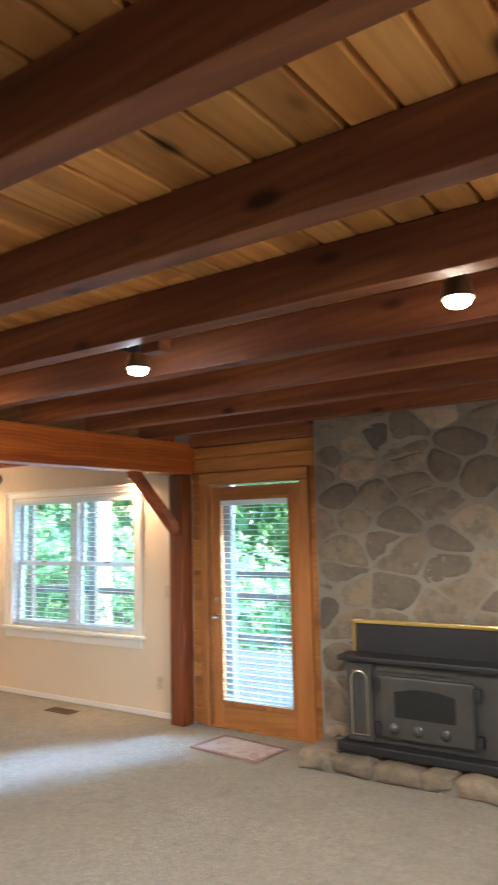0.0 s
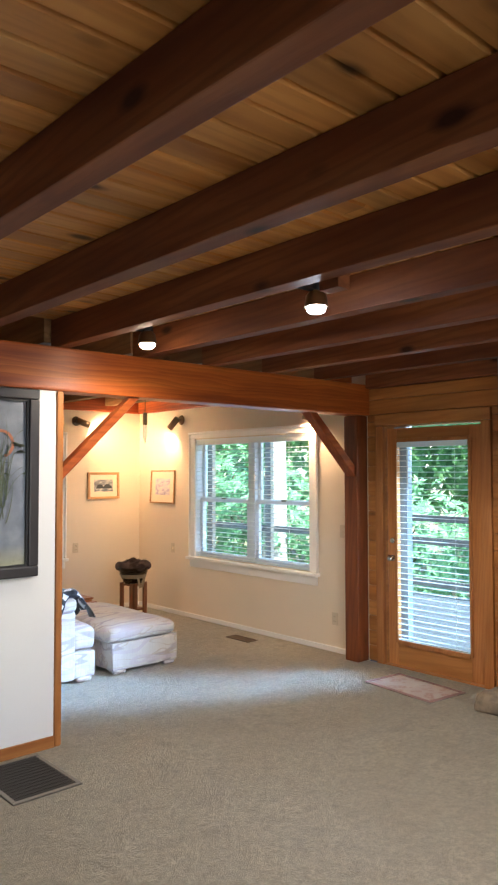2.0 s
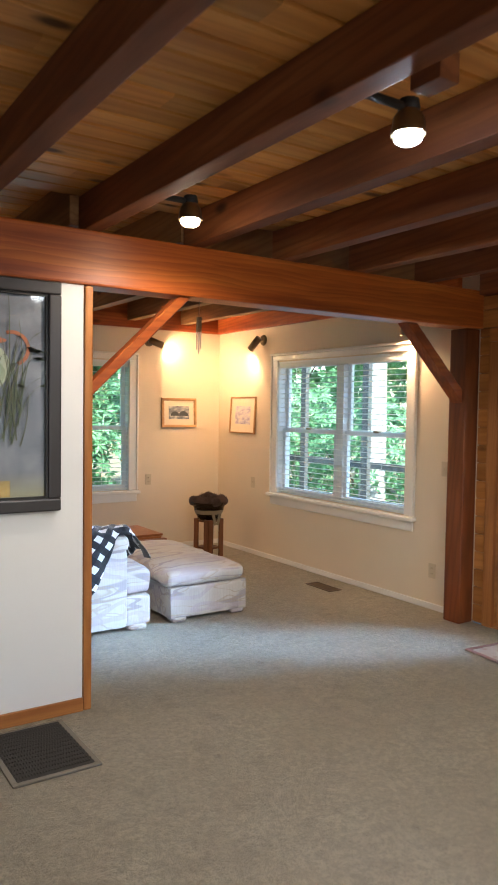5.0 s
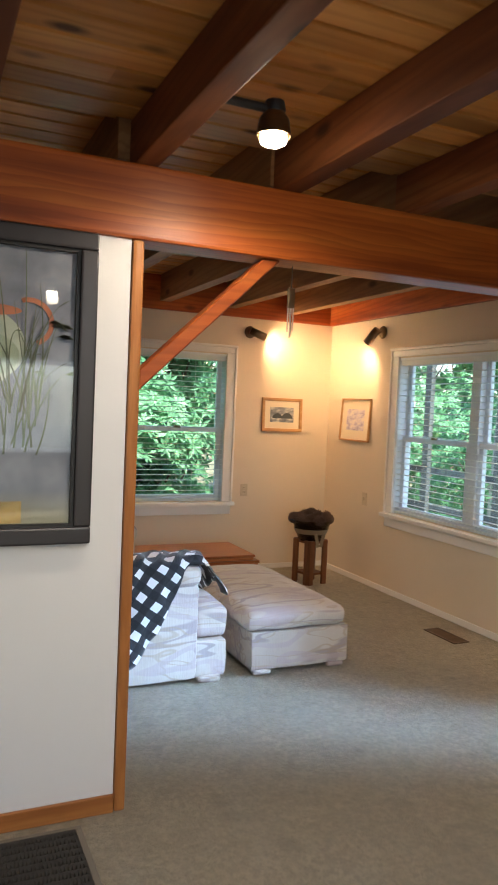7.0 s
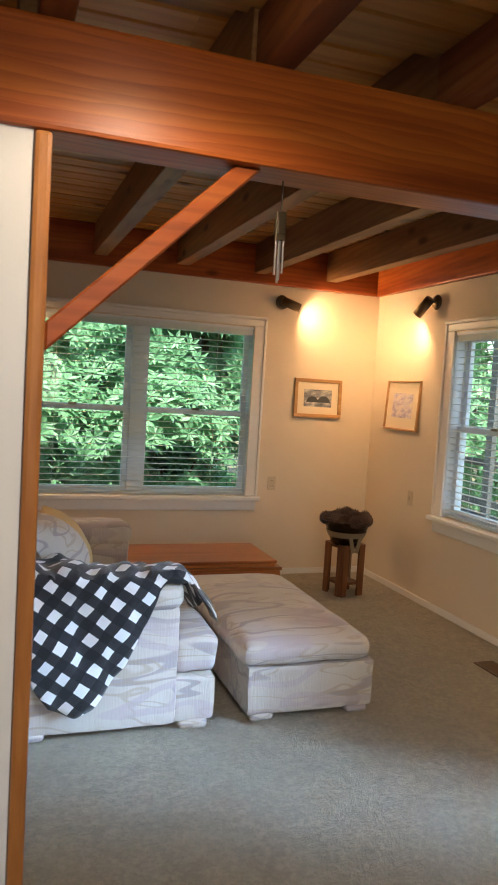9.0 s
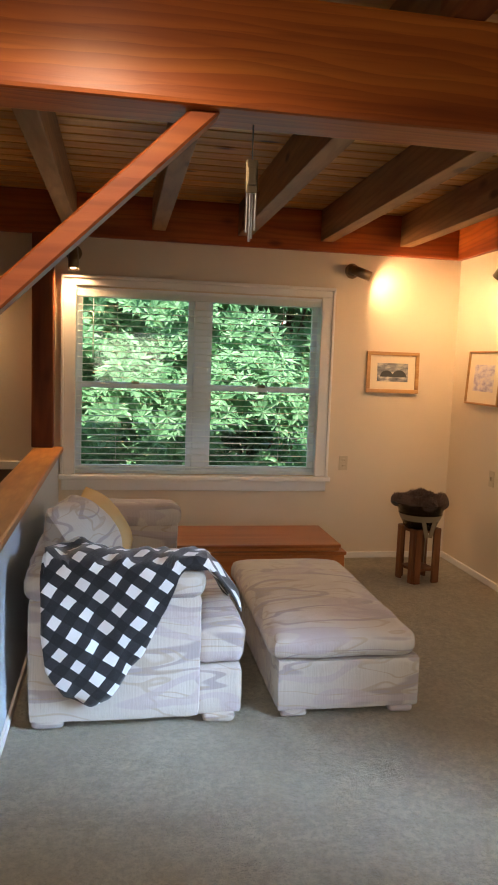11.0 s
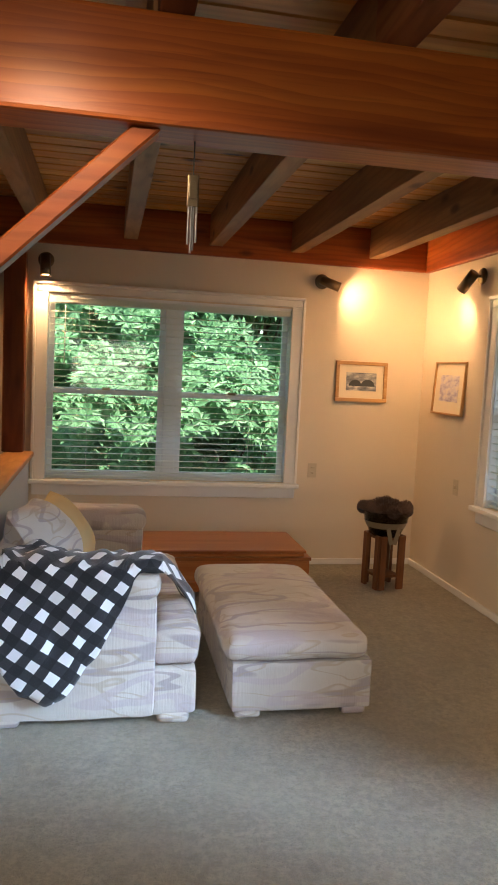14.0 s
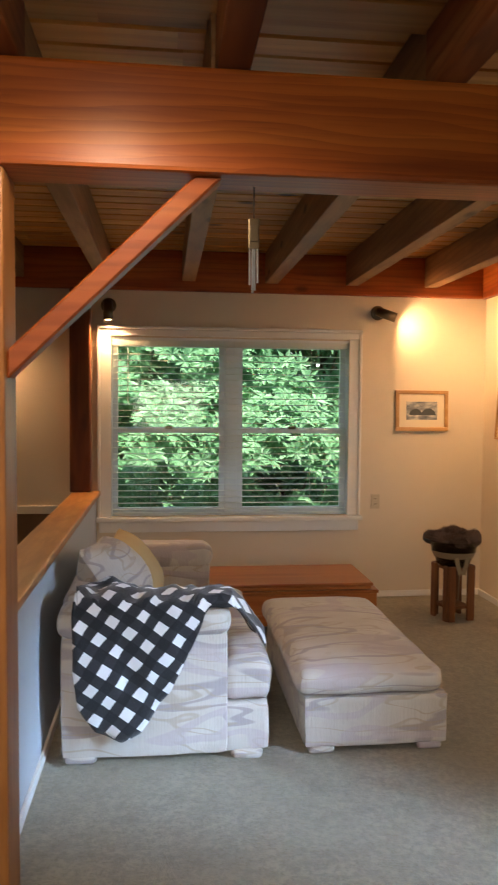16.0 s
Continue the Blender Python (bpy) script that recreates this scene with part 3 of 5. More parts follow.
# ---------------------------------------------------------------- windows
def window(name, m, width, height, label):
    """A twin double-hung window with casing and blinds; local x across, y into the room (negative), z from the sill."""
    win = tagged(new(name), label, "window", kind="structure")
    win.matrix_world = m
    w = width / 2
    cw = 0.085
    frame_parts = [((-w - cw + 0.02, -0.022, 0), (-w + 0.02, -0.002, height + 0.01)), ((w - 0.02, -0.022, 0), (w + cw - 0.02, -0.002, height + 0.01))]
    for lo, hi in frame_parts:
        part("side_casing", box(lo, hi, 0.006), M_trim, win)
    part("outer_bead", boxes([((-w - cw, -0.034, 0), (-w - cw + 0.022, -0.002, height + 0.075)), ((w + cw - 0.022, -0.034, 0), (w + cw, -0.002, height + 0.075))], 0.005), M_trim, win)
    head = part("head_casing", box((-w - cw + 0.023, -0.024, height + 0.011), (w + cw - 0.023, -0.002, height + 0.06), 0.005), M_trim, win)
    part("head_moulding", box((-w - cw + 0.002, -0.045, height + 0.061), (w + cw - 0.002, -0.002, height + 0.085), 0.008), M_trim, head)
    sill = part("window_sill", box((-w - cw - 0.015, -0.065, -0.035), (w + cw + 0.015, 0.05, -0.001), 0.008), M_trim, win)
    part("apron", box((-w - cw + 0.01, -0.022, -0.12), (w + cw - 0.01, -0.002, -0.036), 0.006), M_trim, sill)
    jamb = [((-w, 0.001, 0), (-w + 0.02, 0.15, height)), ((w - 0.02, 0.001, 0), (w, 0.15, height)), ((-w + 0.02, 0.001, height - 0.02), (w - 0.02, 0.15, height)), ((-w + 0.02, 0.051, 0), (w - 0.02, 0.15, 0.02))]
    part("window_frame", boxes(jamb), M_vinyl, win)
    part("mullion", box((-0.05, 0.045, 0.021), (0.05, 0.14, height - 0.021), 0.004), M_vinyl, win)
    mid = height * 0.485
    for s in (-1, 1):
        a, b = sorted((s * 0.051, s * (w - 0.021)))
        for up in (0, 1):
            z0, z1 = (0.021, mid + 0.02) if not up else (mid - 0.02, height - 0.021)
            y0 = 0.062 if not up else 0.098
            t = 0.042
            sash = part("sash", boxes([((a, y0, z0), (a + t, y0 + 0.034, z1)), ((b - t, y0, z0), (b, y0 + 0.034, z1)), ((a + t, y0, z0), (b - t, y0 + 0.034, z0 + t)), ((a + t, y0, z1 - t), (b - t, y0 + 0.034, z1))], 0.003), M_vinyl, win)
            pane = part("pane", box((a + t, y0 + 0.014, z0 + t), (b - t, y0 + 0.019, z1 - t)), M_glass, sash)
            pane.visible_shadow = False
            if not up:
                part("sash_lock", box(((a + b) / 2 - 0.03, y0 - 0.012, z1 - 0.008), ((a + b) / 2 + 0.03, y0 + 0.02, z1 + 0.012), 0.003), M_bronze, sash, "dark bronze sash lock")
    blind(win, -w + 0.025, w - 0.025, 0.012, height - 0.02, 0.026)
    return win


def blind(parent, a, b, z0, z1, y, pitch=0.048, tilt=-2, halves=False):
    """Horizontal blinds with head rail, bottom rail, cords and tilted slats."""
    spans = [(a, -0.006), (0.006, b)] if halves else [(a, b)]
    for a, b in spans:
        rail = part("head_rail", box((a, y - 0.022, z1 - 0.045), (b, y + 0.016, z1), 0.004), M_slat, parent, "white blind head rail")
        part("bottom_rail", box((a, y - 0.016, z0), (b, y + 0.012, z0 + 0.016), 0.003), M_slat, rail)
        hw = 0.021
        bm = bmesh.new()
        prof = [(-hw, -0.0022), (0, 0.0012), (hw, -0.0022)]
        top = [[bm.verts.new((x, yy, zz + 0.0012)) for yy, zz in prof] for x in (a + 0.003, b - 0.003)]
        low = [[bm.verts.new((x, yy, zz - 0.0012)) for yy, zz in prof] for x in (a + 0.003, b - 0.003)]
        for i in range(2):
            bm.faces.new((top[0][i], top[1][i], top[1][i + 1], top[0][i + 1]))
            bm.faces.new((low[0][i + 1], low[1][i + 1], low[1][i], low[0][i]))
        bm.faces.new((low[0][0], low[1][0], top[1][0], top[0][0]))
        bm.faces.new((top[0][2], top[1][2], low[1][2], low[0][2]))
        me = mesh_of("slat", bm, M_slat)
        z = z0 + 0.045
        while z < z1 - 0.06:
            s = new("slat", me)
            s.parent = parent
            s.location = (0, y - 0.003, z)
            s.rotation_euler = (radians(tilt), 0, 0)
            z += pitch
        for f in (0.16, 0.84):
            x = a + (b - a) * f
            part("cord", box((x - 0.001, y - 0.026, z0 + 0.016), (x + 0.001, y - 0.024, z1 - 0.045)), M_slat, rail)
    part("tilt_wand", tube((a + 0.12, y - 0.03, z1 - 0.06), (a + 0.12, y - 0.03, z1 - 0.5), 0.004, seg=8), M_slat, parent)


window("window_1", pose((N_WIN[0] + N_WIN[1]) / 2, NW, N_WIN[2]), N_WIN[1] - N_WIN[0], N_WIN[3] - N_WIN[2], "white twin double-hung window with half-open blinds")
window("window_2", pose(EW, (E_WIN[0] + E_WIN[1]) / 2, E_WIN[2], 0, 0, -90), E_WIN[1] - E_WIN[0], E_WIN[3] - E_WIN[2], "white twin double-hung window looking onto the deck")
ws = tagged(new("window_3"), "plain white framed window behind the walker", "window", kind="structure")
part("window_frame", boxes([((-0.7, SY - 0.12, 0.8), (-0.64, SY - 0.04, 2.1)), ((3.64, SY - 0.12, 0.8), (3.7, SY - 0.04, 2.1)), ((-0.64, SY - 0.12, 0.8), (3.64, SY - 0.04, 0.86)), ((-0.64, SY - 0.12, 2.04), (3.64, SY - 0.04, 2.1)), ((1.47, SY - 0.12, 0.86), (1.53, SY - 0.04, 2.04))]), M_vinyl, ws)


# ---------------------------------------------------------------- glazed door and planked wall
def glazed_door():
    d = tagged(new("door_1"), "varnished pine door with full glass and blinds", "door", kind="structure")
    x0, x1 = EW + 0.03, EW + 0.072
    y0, y1, zt = 2.915, 3.835, 2.04
    g0, g1, gz0, gz1 = 3.03, 3.735, 0.225, 1.92
    part("stile", box((x0, y0, 0.012), (x1, g0, zt), 0.003), M_oak_z, d)
    part("stile", box((x0, g1, 0.012), (x1, y1, zt), 0.003), M_oak_z, d)
    part("bottom_rail", box((x0, g0, 0.012), (x1, g1, gz0), 0.003), M_plank, d)
    part("top_rail", box((x0, g0, gz1), (x1, g1, zt), 0.003), M_plank, d)
    part("glass_bead", boxes([((x0 - 0.016, g0 - 0.02, gz0 - 0.02), (x0, g0 + 0.006, gz1 + 0.02)), ((x0 - 0.016, g1 - 0.006, gz0 - 0.02), (x0, g1 + 0.02, gz1 + 0.02)), ((x0 - 0.022, g0 + 0.006, gz0 - 0.035), (x0, g1 - 0.006, gz0 + 0.004)), ((x0 - 0.016, g0 + 0.006, gz1), (x0, g1 - 0.006, gz1 + 0.03))], 0.004), M_oak_z, d)
    pane = part("pane", box((x0 + 0.026, g0, gz0), (x0 + 0.032, g1, gz1)), M_glass, d)
    pane.visible_shadow = False
    shade = new("blind")
    shade.parent = d
    shade.matrix_basis = pose(x0 + 0.002, (g0 + g1) / 2, gz0, 0, 0, -90)
    hw = (g1 - g0) / 2 - 0.012
    blind(shade, -hw, hw, 0.0, gz1 - gz0, 0.0, 0.048, -2, False)
    yk = 3.785
    knob = part("door_knob", lathe([(0.0, 0.0), (0.026, 0.0), (0.026, 0.006), (0.010, 0.01), (0.010, 0.03), (0.024, 0.036), (0.027, 0.05), (0.018, 0.062), (0.0, 0.064)], (0, 0, 0), 18), M_chrome, d, "polished metal door knob", True)
    knob.matrix_basis = pose(x0, yk, 0.92, 0, -90, 0)
    bolt = part("deadbolt", lathe([(0.0, 0.0), (0.026, 0.0), (0.024, 0.010), (0.0, 0.012)], (0, 0, 0), 18), M_chrome, d, "polished metal deadbolt", True)
    bolt.matrix_basis = pose(x0, yk, 1.07, 0, -90, 0)
    part("thumb_turn", box((x0 - 0.03, yk - 0.004, 1.055), (x0 - 0.012, yk + 0.004, 1.085), 0.002), M_chrome, bolt).matrix_parent_inverse = bolt.matrix_basis.inverted()
    for z in (0.3, 1.05, 1.8):
        part("hinge", tube((x0 - 0.006, y0 - 0.004, z - 0.045), (x0 - 0.006, y0 - 0.004, z + 0.045), 0.007, seg=10), M_bronze, d, "dark bronze hinge")
    c0, c1 = EW - 0.022, EW + 0.018
    part("side_casing", box((c0, 2.815, 0.001), (c1, 2.898, 2.065), 0.005), M_oak_z, d)
    part("side_casing", box((c0, 3.852, 0.001), (c1, 3.93, 2.065), 0.005), M_oak_z, d)
    part("head_casing", box((c0 - 0.004, 2.815, 2.066), (c1, 3.93, 2.165), 0.005), M_plank, d)
    part("threshold", box((EW - 0.01, 2.899, 0.001), (EW + 0.14, 3.851, 0.011), 0.003), M_oak_y, d)
    return d


glazed_door()


# ---------------------------------------------------------------- stone chimney breast and stove
SX = 5.2
breast = tagged(part("wall_stone", box((SX - 0.004, -0.9, 0.0), (EW - 0.001, 2.70, 2.60)), M_mortar), "rough field-stone chimney breast", "wall", kind="structure")


def clip_poly(poly, p, q):
    """Keeps the side of a polygon that is nearer to p than to q."""
    mx, my, nx, ny = (p[0] + q[0]) / 2, (p[1] + q[1]) / 2, q[0] - p[0], q[1] - p[1]
    out = []
    for i in range(len(poly)):
        a, b = poly[i], poly[(i + 1) % len(poly)]
        da = (a[0] - mx) * nx + (a[1] - my) * ny
        db = (b[0] - mx) * nx + (b[1] - my) * ny
        if da <= 0:
            out.append(a)
        if da * db < 0:
            t = da / (da - db)
            out.append((a[0] + (b[0] - a[0]) * t, a[1] + (b[1] - a[1]) * t))
    return out


def stone_block(poly, depth, rng):
    """A split stone from an outline in (y, z): inset shoulder, uneven crown; local x points out of the wall (negative)."""
    cy, cz = sum(p[0] for p in poly) / len(poly), sum(p[1] for p in poly) / len(poly)
    fine = []
    for i in range(len(poly)):
        a, b = poly[i], poly[(i + 1) % len(poly)]
        n = max(1, int(math.hypot(b[0] - a[0], b[1] - a[1]) / 0.06))
        fine += [(a[0] + (b[0] - a[0]) * k / n, a[1] + (b[1] - a[1]) * k / n) for k in range(n)]
    # round off the corners
    k = len(fine)
    fine = [((fine[i - 1][0] + 2 * fine[i][0] + fine[(i + 1) % k][0]) / 4, (fine[i - 1][1] + 2 * fine[i][1] + fine[(i + 1) % k][1]) / 4) for i in range(k)]
    bm = bmesh.new()
    rings = []
    for shrink, out in ((0.0, 0.0), (0.0, 0.55), (0.012, 0.85), (0.04, 1.0)):
        ring = []
        for y, z in fine:
            dy, dz = y - cy, z - cz
            ln = math.hypot(dy, dz) or 1
            f = max(0.25, 1 - (0.006 + shrink) / ln)
            rough = (rng.random() - 0.5) * 0.011
            ring.append(bm.verts.new((-depth * out + rough * (out > 0), dy * f + rough, dz * f + rough)))
        rings.append(ring)
    for a, b in zip(rings, rings[1:]):
        for i in range(k):
            bm.faces.new((a[i], b[i], b[(i + 1) % k], a[(i + 1) % k]))
    c = bm.verts.new((-depth * (1.0 + (rng.random() - 0.3) * 0.3), 0, 0))
    for i in range(k):
        bm.faces.new((rings[-1][i], c, rings[-1][(i + 1) % k]))
    bmesh.ops.recalc_face_normals(bm, faces=bm.faces)
    return bm, cy, cz


rng = random.Random(11)
seeds = []
tries = 0
Y0, Y1, Z0, Z1 = -0.85, 2.70, 0.10, 2.58
while len(seeds) < 150 and tries < 6000:
    tries += 1
    p = (Y0 + rng.random() * (Y1 - Y0), Z0 + rng.random() * (Z1 - Z0))
    gap = 0.11 + 0.15 * rng.random() ** 1.5
    if all(math.hypot((p[0] - q[0]) * 0.82, (p[1] - q[1]) * 1.2) > gap for q in seeds):
        seeds.append(p)


def stones():
    """Stones laid on their long sides: cells of a plan stretched upwards, then pressed back."""
    tall = [(a, b * 1.45) for a, b in seeds]
    for p in tall:
        poly = [(Y0, Z0 * 1.45), (Y1, Z0 * 1.45), (Y1, Z1 * 1.45), (Y0, Z1 * 1.45)]
        for q in tall:
            if q is not p and math.hypot(p[0] - q[0], p[1] - q[1]) < 1.6:
                poly = clip_poly(poly, p, q)
        if len(poly) < 3:
            continue
        bm, cy, cz = stone_block([(a, b / 1.45) for a, b in poly], 0.020 + 0.014 * rng.random(), rng)
        s = part("stone", bm, M_stone, breast, "", True)
        s.location = (SX + 0.014, cy, cz)


HX = 4.74
hearth = tagged(part("hearth", box((HX + 0.03, -0.9, 0.0), (SX + 0.012, 2.66, 0.085)), M_mortar), "raised field-stone hearth before the stove", "hearth", kind="structure")


def hearth_stones():
    r = random.Random(5)
    y = 2.69
    while y > -0.85:
        w = 0.18 + 0.16 * r.random()
        bm = soft_box((HX - 0.01, -w / 2 + 0.008, 0.002), (HX + 0.19, w / 2 - 0.008, 0.105 + 0.02 * r.random()), 0.035, 6, 0.006, 0.022, y * 3)
        s = part("stone", bm, M_stone, hearth, "", True)
        s.location = (0.02 * r.random(), y - w / 2, 0)
        x = HX + 0.2
        while x < SX - 0.03:
            d = 0.16 + 0.12 * r.random()
            e = min(x + d, SX)
            t = part("stone", soft_box((x + 0.004, -w / 2 + 0.008, 0.05), (e - 0.004, w / 2 - 0.008, 0.1 + 0.012 * r.random()), 0.022, 4, 0.004, 0.01, x * 5 + y), M_stone, hearth, "", True)
            t.location = (0, y - w / 2, 0)
            x = e
        y -= w


def stove():
    s = thing("wood_stove", "black cast-iron fireplace insert with glass door", "stove", at=(0, -0.07, -0.015))
    y0, y1, xf = 1.06, 2.46, 4.95
    part("backing_panel", box((5.11, 1.02, 0.125), (5.135, 2.42, 0.985), 0.003), M_black, s, "flat black steel surround")
    part("brass_trim", boxes([((5.095, 1.0, 0.986), (5.14, 2.44, 1.012)), ((5.095, 2.421, 0.76), (5.14, 2.441, 0.985)), ((5.095, 1.0, 0.76), (5.14, 1.019, 0.985))], 0.004), M_brass, s, "polished brass edge trim")
    part("top_plate", box((xf - 0.045, y0 - 0.03, 0.745), (5.11, y1 + 0.02, 0.785), 0.012), M_black, s)
    part("body", box((xf + 0.02, y0 + 0.01, 0.2), (5.11, y1 - 0.03, 0.744), 0.01), M_iron, s)
    part("base_plate", box((xf - 0.07, y0 - 0.03, 0.135), (5.11, y1 + 0.03, 0.2), 0.014), M_black, s)
    part("top_vent", box((xf + 0.004, 1.62, 0.69), (xf + 0.02, 2.2, 0.735), 0.004), M_iron, s)
    for yc in (2.325, 1.20):
        col = part("side_pilaster", box((xf - 0.012, yc - 0.095, 0.205), (xf + 0.02, yc + 0.095, 0.74), 0.008), M_iron, s)
        bm = bmesh.new()
        n = 9
        pts = [(-0.06, 0.25), (-0.06, 0.62)] + [(-0.06 * math.cos(math.pi * i / n), 0.62 + 0.06 * math.sin(math.pi * i / n)) for i in range(1, n)] + [(0.06, 0.62), (0.06, 0.25)]
        for a, b in zip(pts, pts[1:] + pts[:1]):
            t = tube((xf - 0.014, yc + a[0], a[1]), (xf - 0.014, yc + b[0], b[1]), 0.007, seg=8)
            me = mesh_of("moulding", t)
            bm.from_mesh(me)
            bpy.data.meshes.remove(me)
        part("arch_moulding", bm, M_chrome, col, "bright nickel arched moulding", True)
        for dy in (-0.025, 0.025):
            part("flute", box((xf - 0.018, yc + dy - 0.008, 0.27), (xf - 0.011, yc + dy + 0.008, 0.62), 0.003), M_iron, col)
    door = part("door", box((xf - 0.02, 1.52, 0.255), (xf + 0.02, 2.17, 0.665), 0.012), M_iron, s, "cast-iron door with arched window")
    bm = bmesh.new()
    n = 10
    pts = [(2.06, 0.40), (1.64, 0.40)] + [(1.64 + 0.42 * i / n, 0.565 + 0.03 * math.sin(math.pi * i / n)) for i in range(n + 1)]
    a = [bm.verts.new((xf - 0.026, y, z)) for y, z in pts]
    b = [bm.verts.new((xf - 0.018, y, z)) for y, z in pts]
    bm.faces.new(a)
    for i in range(len(a)):
        bm.faces.new((a[i], b[i], b[(i + 1) % len(a)], a[(i + 1) % len(a)]))
    bmesh.ops.recalc_face_normals(bm, faces=bm.faces)
    part("stove_window", bm, M_stoveglass, door, "dark arched glass")
    for yk in (2.07, 1.90, 1.71):
        k = part("air_knob", lathe([(0, 0), (0.036, 0.0), (0.036, 0.008), (0.026, 0.014), (0.026, 0.03), (0.018, 0.036), (0.0, 0.037)], (0, 0, 0), 20), M_iron, door, "round dark metal draught knob", True)
        k.matrix_basis = pose(xf - 0.02, yk, 0.325, 0, -90, 0)
    for z in (0.31, 0.60):
        part("hinge", box((xf - 0.03, 2.165, z - 0.045), (xf + 0.01, 2.215, z + 0.045), 0.01), M_black, door)
        part("latch", box((xf - 0.03, 1.465, z - 0.04), (xf + 0.01, 1.515, z + 0.04), 0.01), M_black, door)
    part("door_handle", tube((xf - 0.05, 1.50, 0.34), (xf - 0.05, 1.50, 0.58), 0.011, seg=10), M_black, door, "", True)
    return s


stove()


# ---------------------------------------------------------------- lamps
def wall_spot(name, m, aim, label):
    """A wall lamp with a round plate, a knuckle and a cylinder head; local -y is out of the wall. aim: direction of the beam."""
    lamp = tagged(new(name), label, "wall lamp", "wall spot lamps")
    lamp.matrix_world = m
    plate = part("wall_plate", lathe([(0, 0), (0.056, 0), (0.058, 0.006), (0.05, 0.016), (0.02, 0.022), (0, 0.022)], (0, 0, 0), 26), M_bronze, lamp, "", True)
    plate.matrix_basis = pose(0, -0.001, 0, 90, 0, 0)
    part("arm", tube((0, -0.02, 0), (0, -0.075, 0.0), 0.011, seg=12), M_bronze, lamp, "", True)
    d = Vector(aim).normalized()
    c = Vector((0, -0.085, -0.005))
    a, b = c - d * 0.03, c + d * 0.125
    bm = tube(a, b, 0.036, 0.038, 24, False)
    head = part("head", bm, M_bronze, lamp, "brushed bronze cylinder shade", True)
    sol = head.modifiers.new("wall", "SOLIDIFY")
    sol.thickness = 0.004
    part("end_cap", tube(a - d * 0.004, a + d * 0.002, 0.03, 0.037, 24), M_bronze, head, "", True)
    part("bulb", tube(b - d * 0.03, b - d * 0.016, 0.028, 0.030, 20), M_bulb_warm, head, "glowing warm bulb")
    tip = m @ (b - d * 0.012)
    spot_lamp(name + "_light", tip, tip + m.to_3x3() @ d, 12, WARM, 165, 0.9, 0.03)
    return lamp


wall_spot("wall_lamp", pose(4.40, NW, 2.275), (0.85, -0.22, -0.32), "bronze wall spot lamp aimed along the wall")
wall_spot("wall_lamp", pose(2.30, NW, 2.285), (0.05, -0.22, -1.0), "bronze wall spot lamp aimed down at the window")
wall_spot("wall_lamp", pose(EW, 6.81, 2.28, 0, 0, -90), (-0.6, -0.3, -0.75), "bronze wall spot lamp aimed at the corner")
wall_spot("wall_lamp", pose(EW, 4.68, 2.29, 0, 0, -90), (-0.1, -0.15, -1.0), "bronze wall spot lamp beside the girder")

wall_spot("wall_lamp", pose(1.25, NW, 2.1), (0.4, -0.3, -0.8), "bronze wall spot lamp over the stair")


def can_light(x, y, bulb, color, watts, label):
    """A can lamp on a short arm fixed to the side of a joist."""
    c = thing("ceiling_lamp", label, "ceiling lamp", "ceiling can lamps", at=(x, y, 0))
    side = 2.346 - x
    part("mount_plate", box((side, -0.035, 2.465), (side + 0.014, 0.035, 2.535), 0.005), M_black, c)
    part("arm", tube((side + 0.014, 0, 2.50), (-0.03, 0, 2.50), 0.014, seg=12), M_black, c, "", True)
    part("knuckle", lathe([(0.0, 2.474), (0.026, 2.478), (0.036, 2.50), (0.03, 2.526), (0.0, 2.534)], (0, 0, 0), 18), M_black, c, "", True)
    can = part("can", lathe([(0.0, 2.50), (0.03, 2.495), (0.048, 2.47), (0.056, 2.418), (0.052, 2.418), (0.044, 2.46), (0.0, 2.48)], (0, 0, 0), 26), M_bronze, c, "dark bronze cylindrical shade", True)
    part("bulb", lathe([(0.0, 2.388), (0.026, 2.39), (0.04, 2.398), (0.044, 2.408), (0.042, 2.42), (0.0, 2.44)], (0, 0, 0), 24), bulb, can, "glowing reflector bulb", True)
    spot_lamp("can_beam", (x, y, 2.365), (x, y, 0), watts, color, 168, 0.35, 0.05)
    return c


CAN_WARM, CAN_COOL = (1.0, 0.83, 0.64), (0.92, 0.96, 1.0)
can_light(2.56, 3.462, M_bulb_warm, CAN_WARM, 7, "lit warm ceiling can lamp between joists")
can_light(2.605, 2.15, M_bulb_cool, CAN_COOL, 8.5, "lit cool-white ceiling can lamp between joists")
can_light(2.51, 0.62, M_bulb_warm, CAN_WARM, 30, "lit warm ceiling can lamp between joists")
beam("joist_block", (2.358, 1.80, 2.405), (2.43, 1.905, 2.485), M_beam_y, "small wooden block beside a joist", "block", "", 0.004)


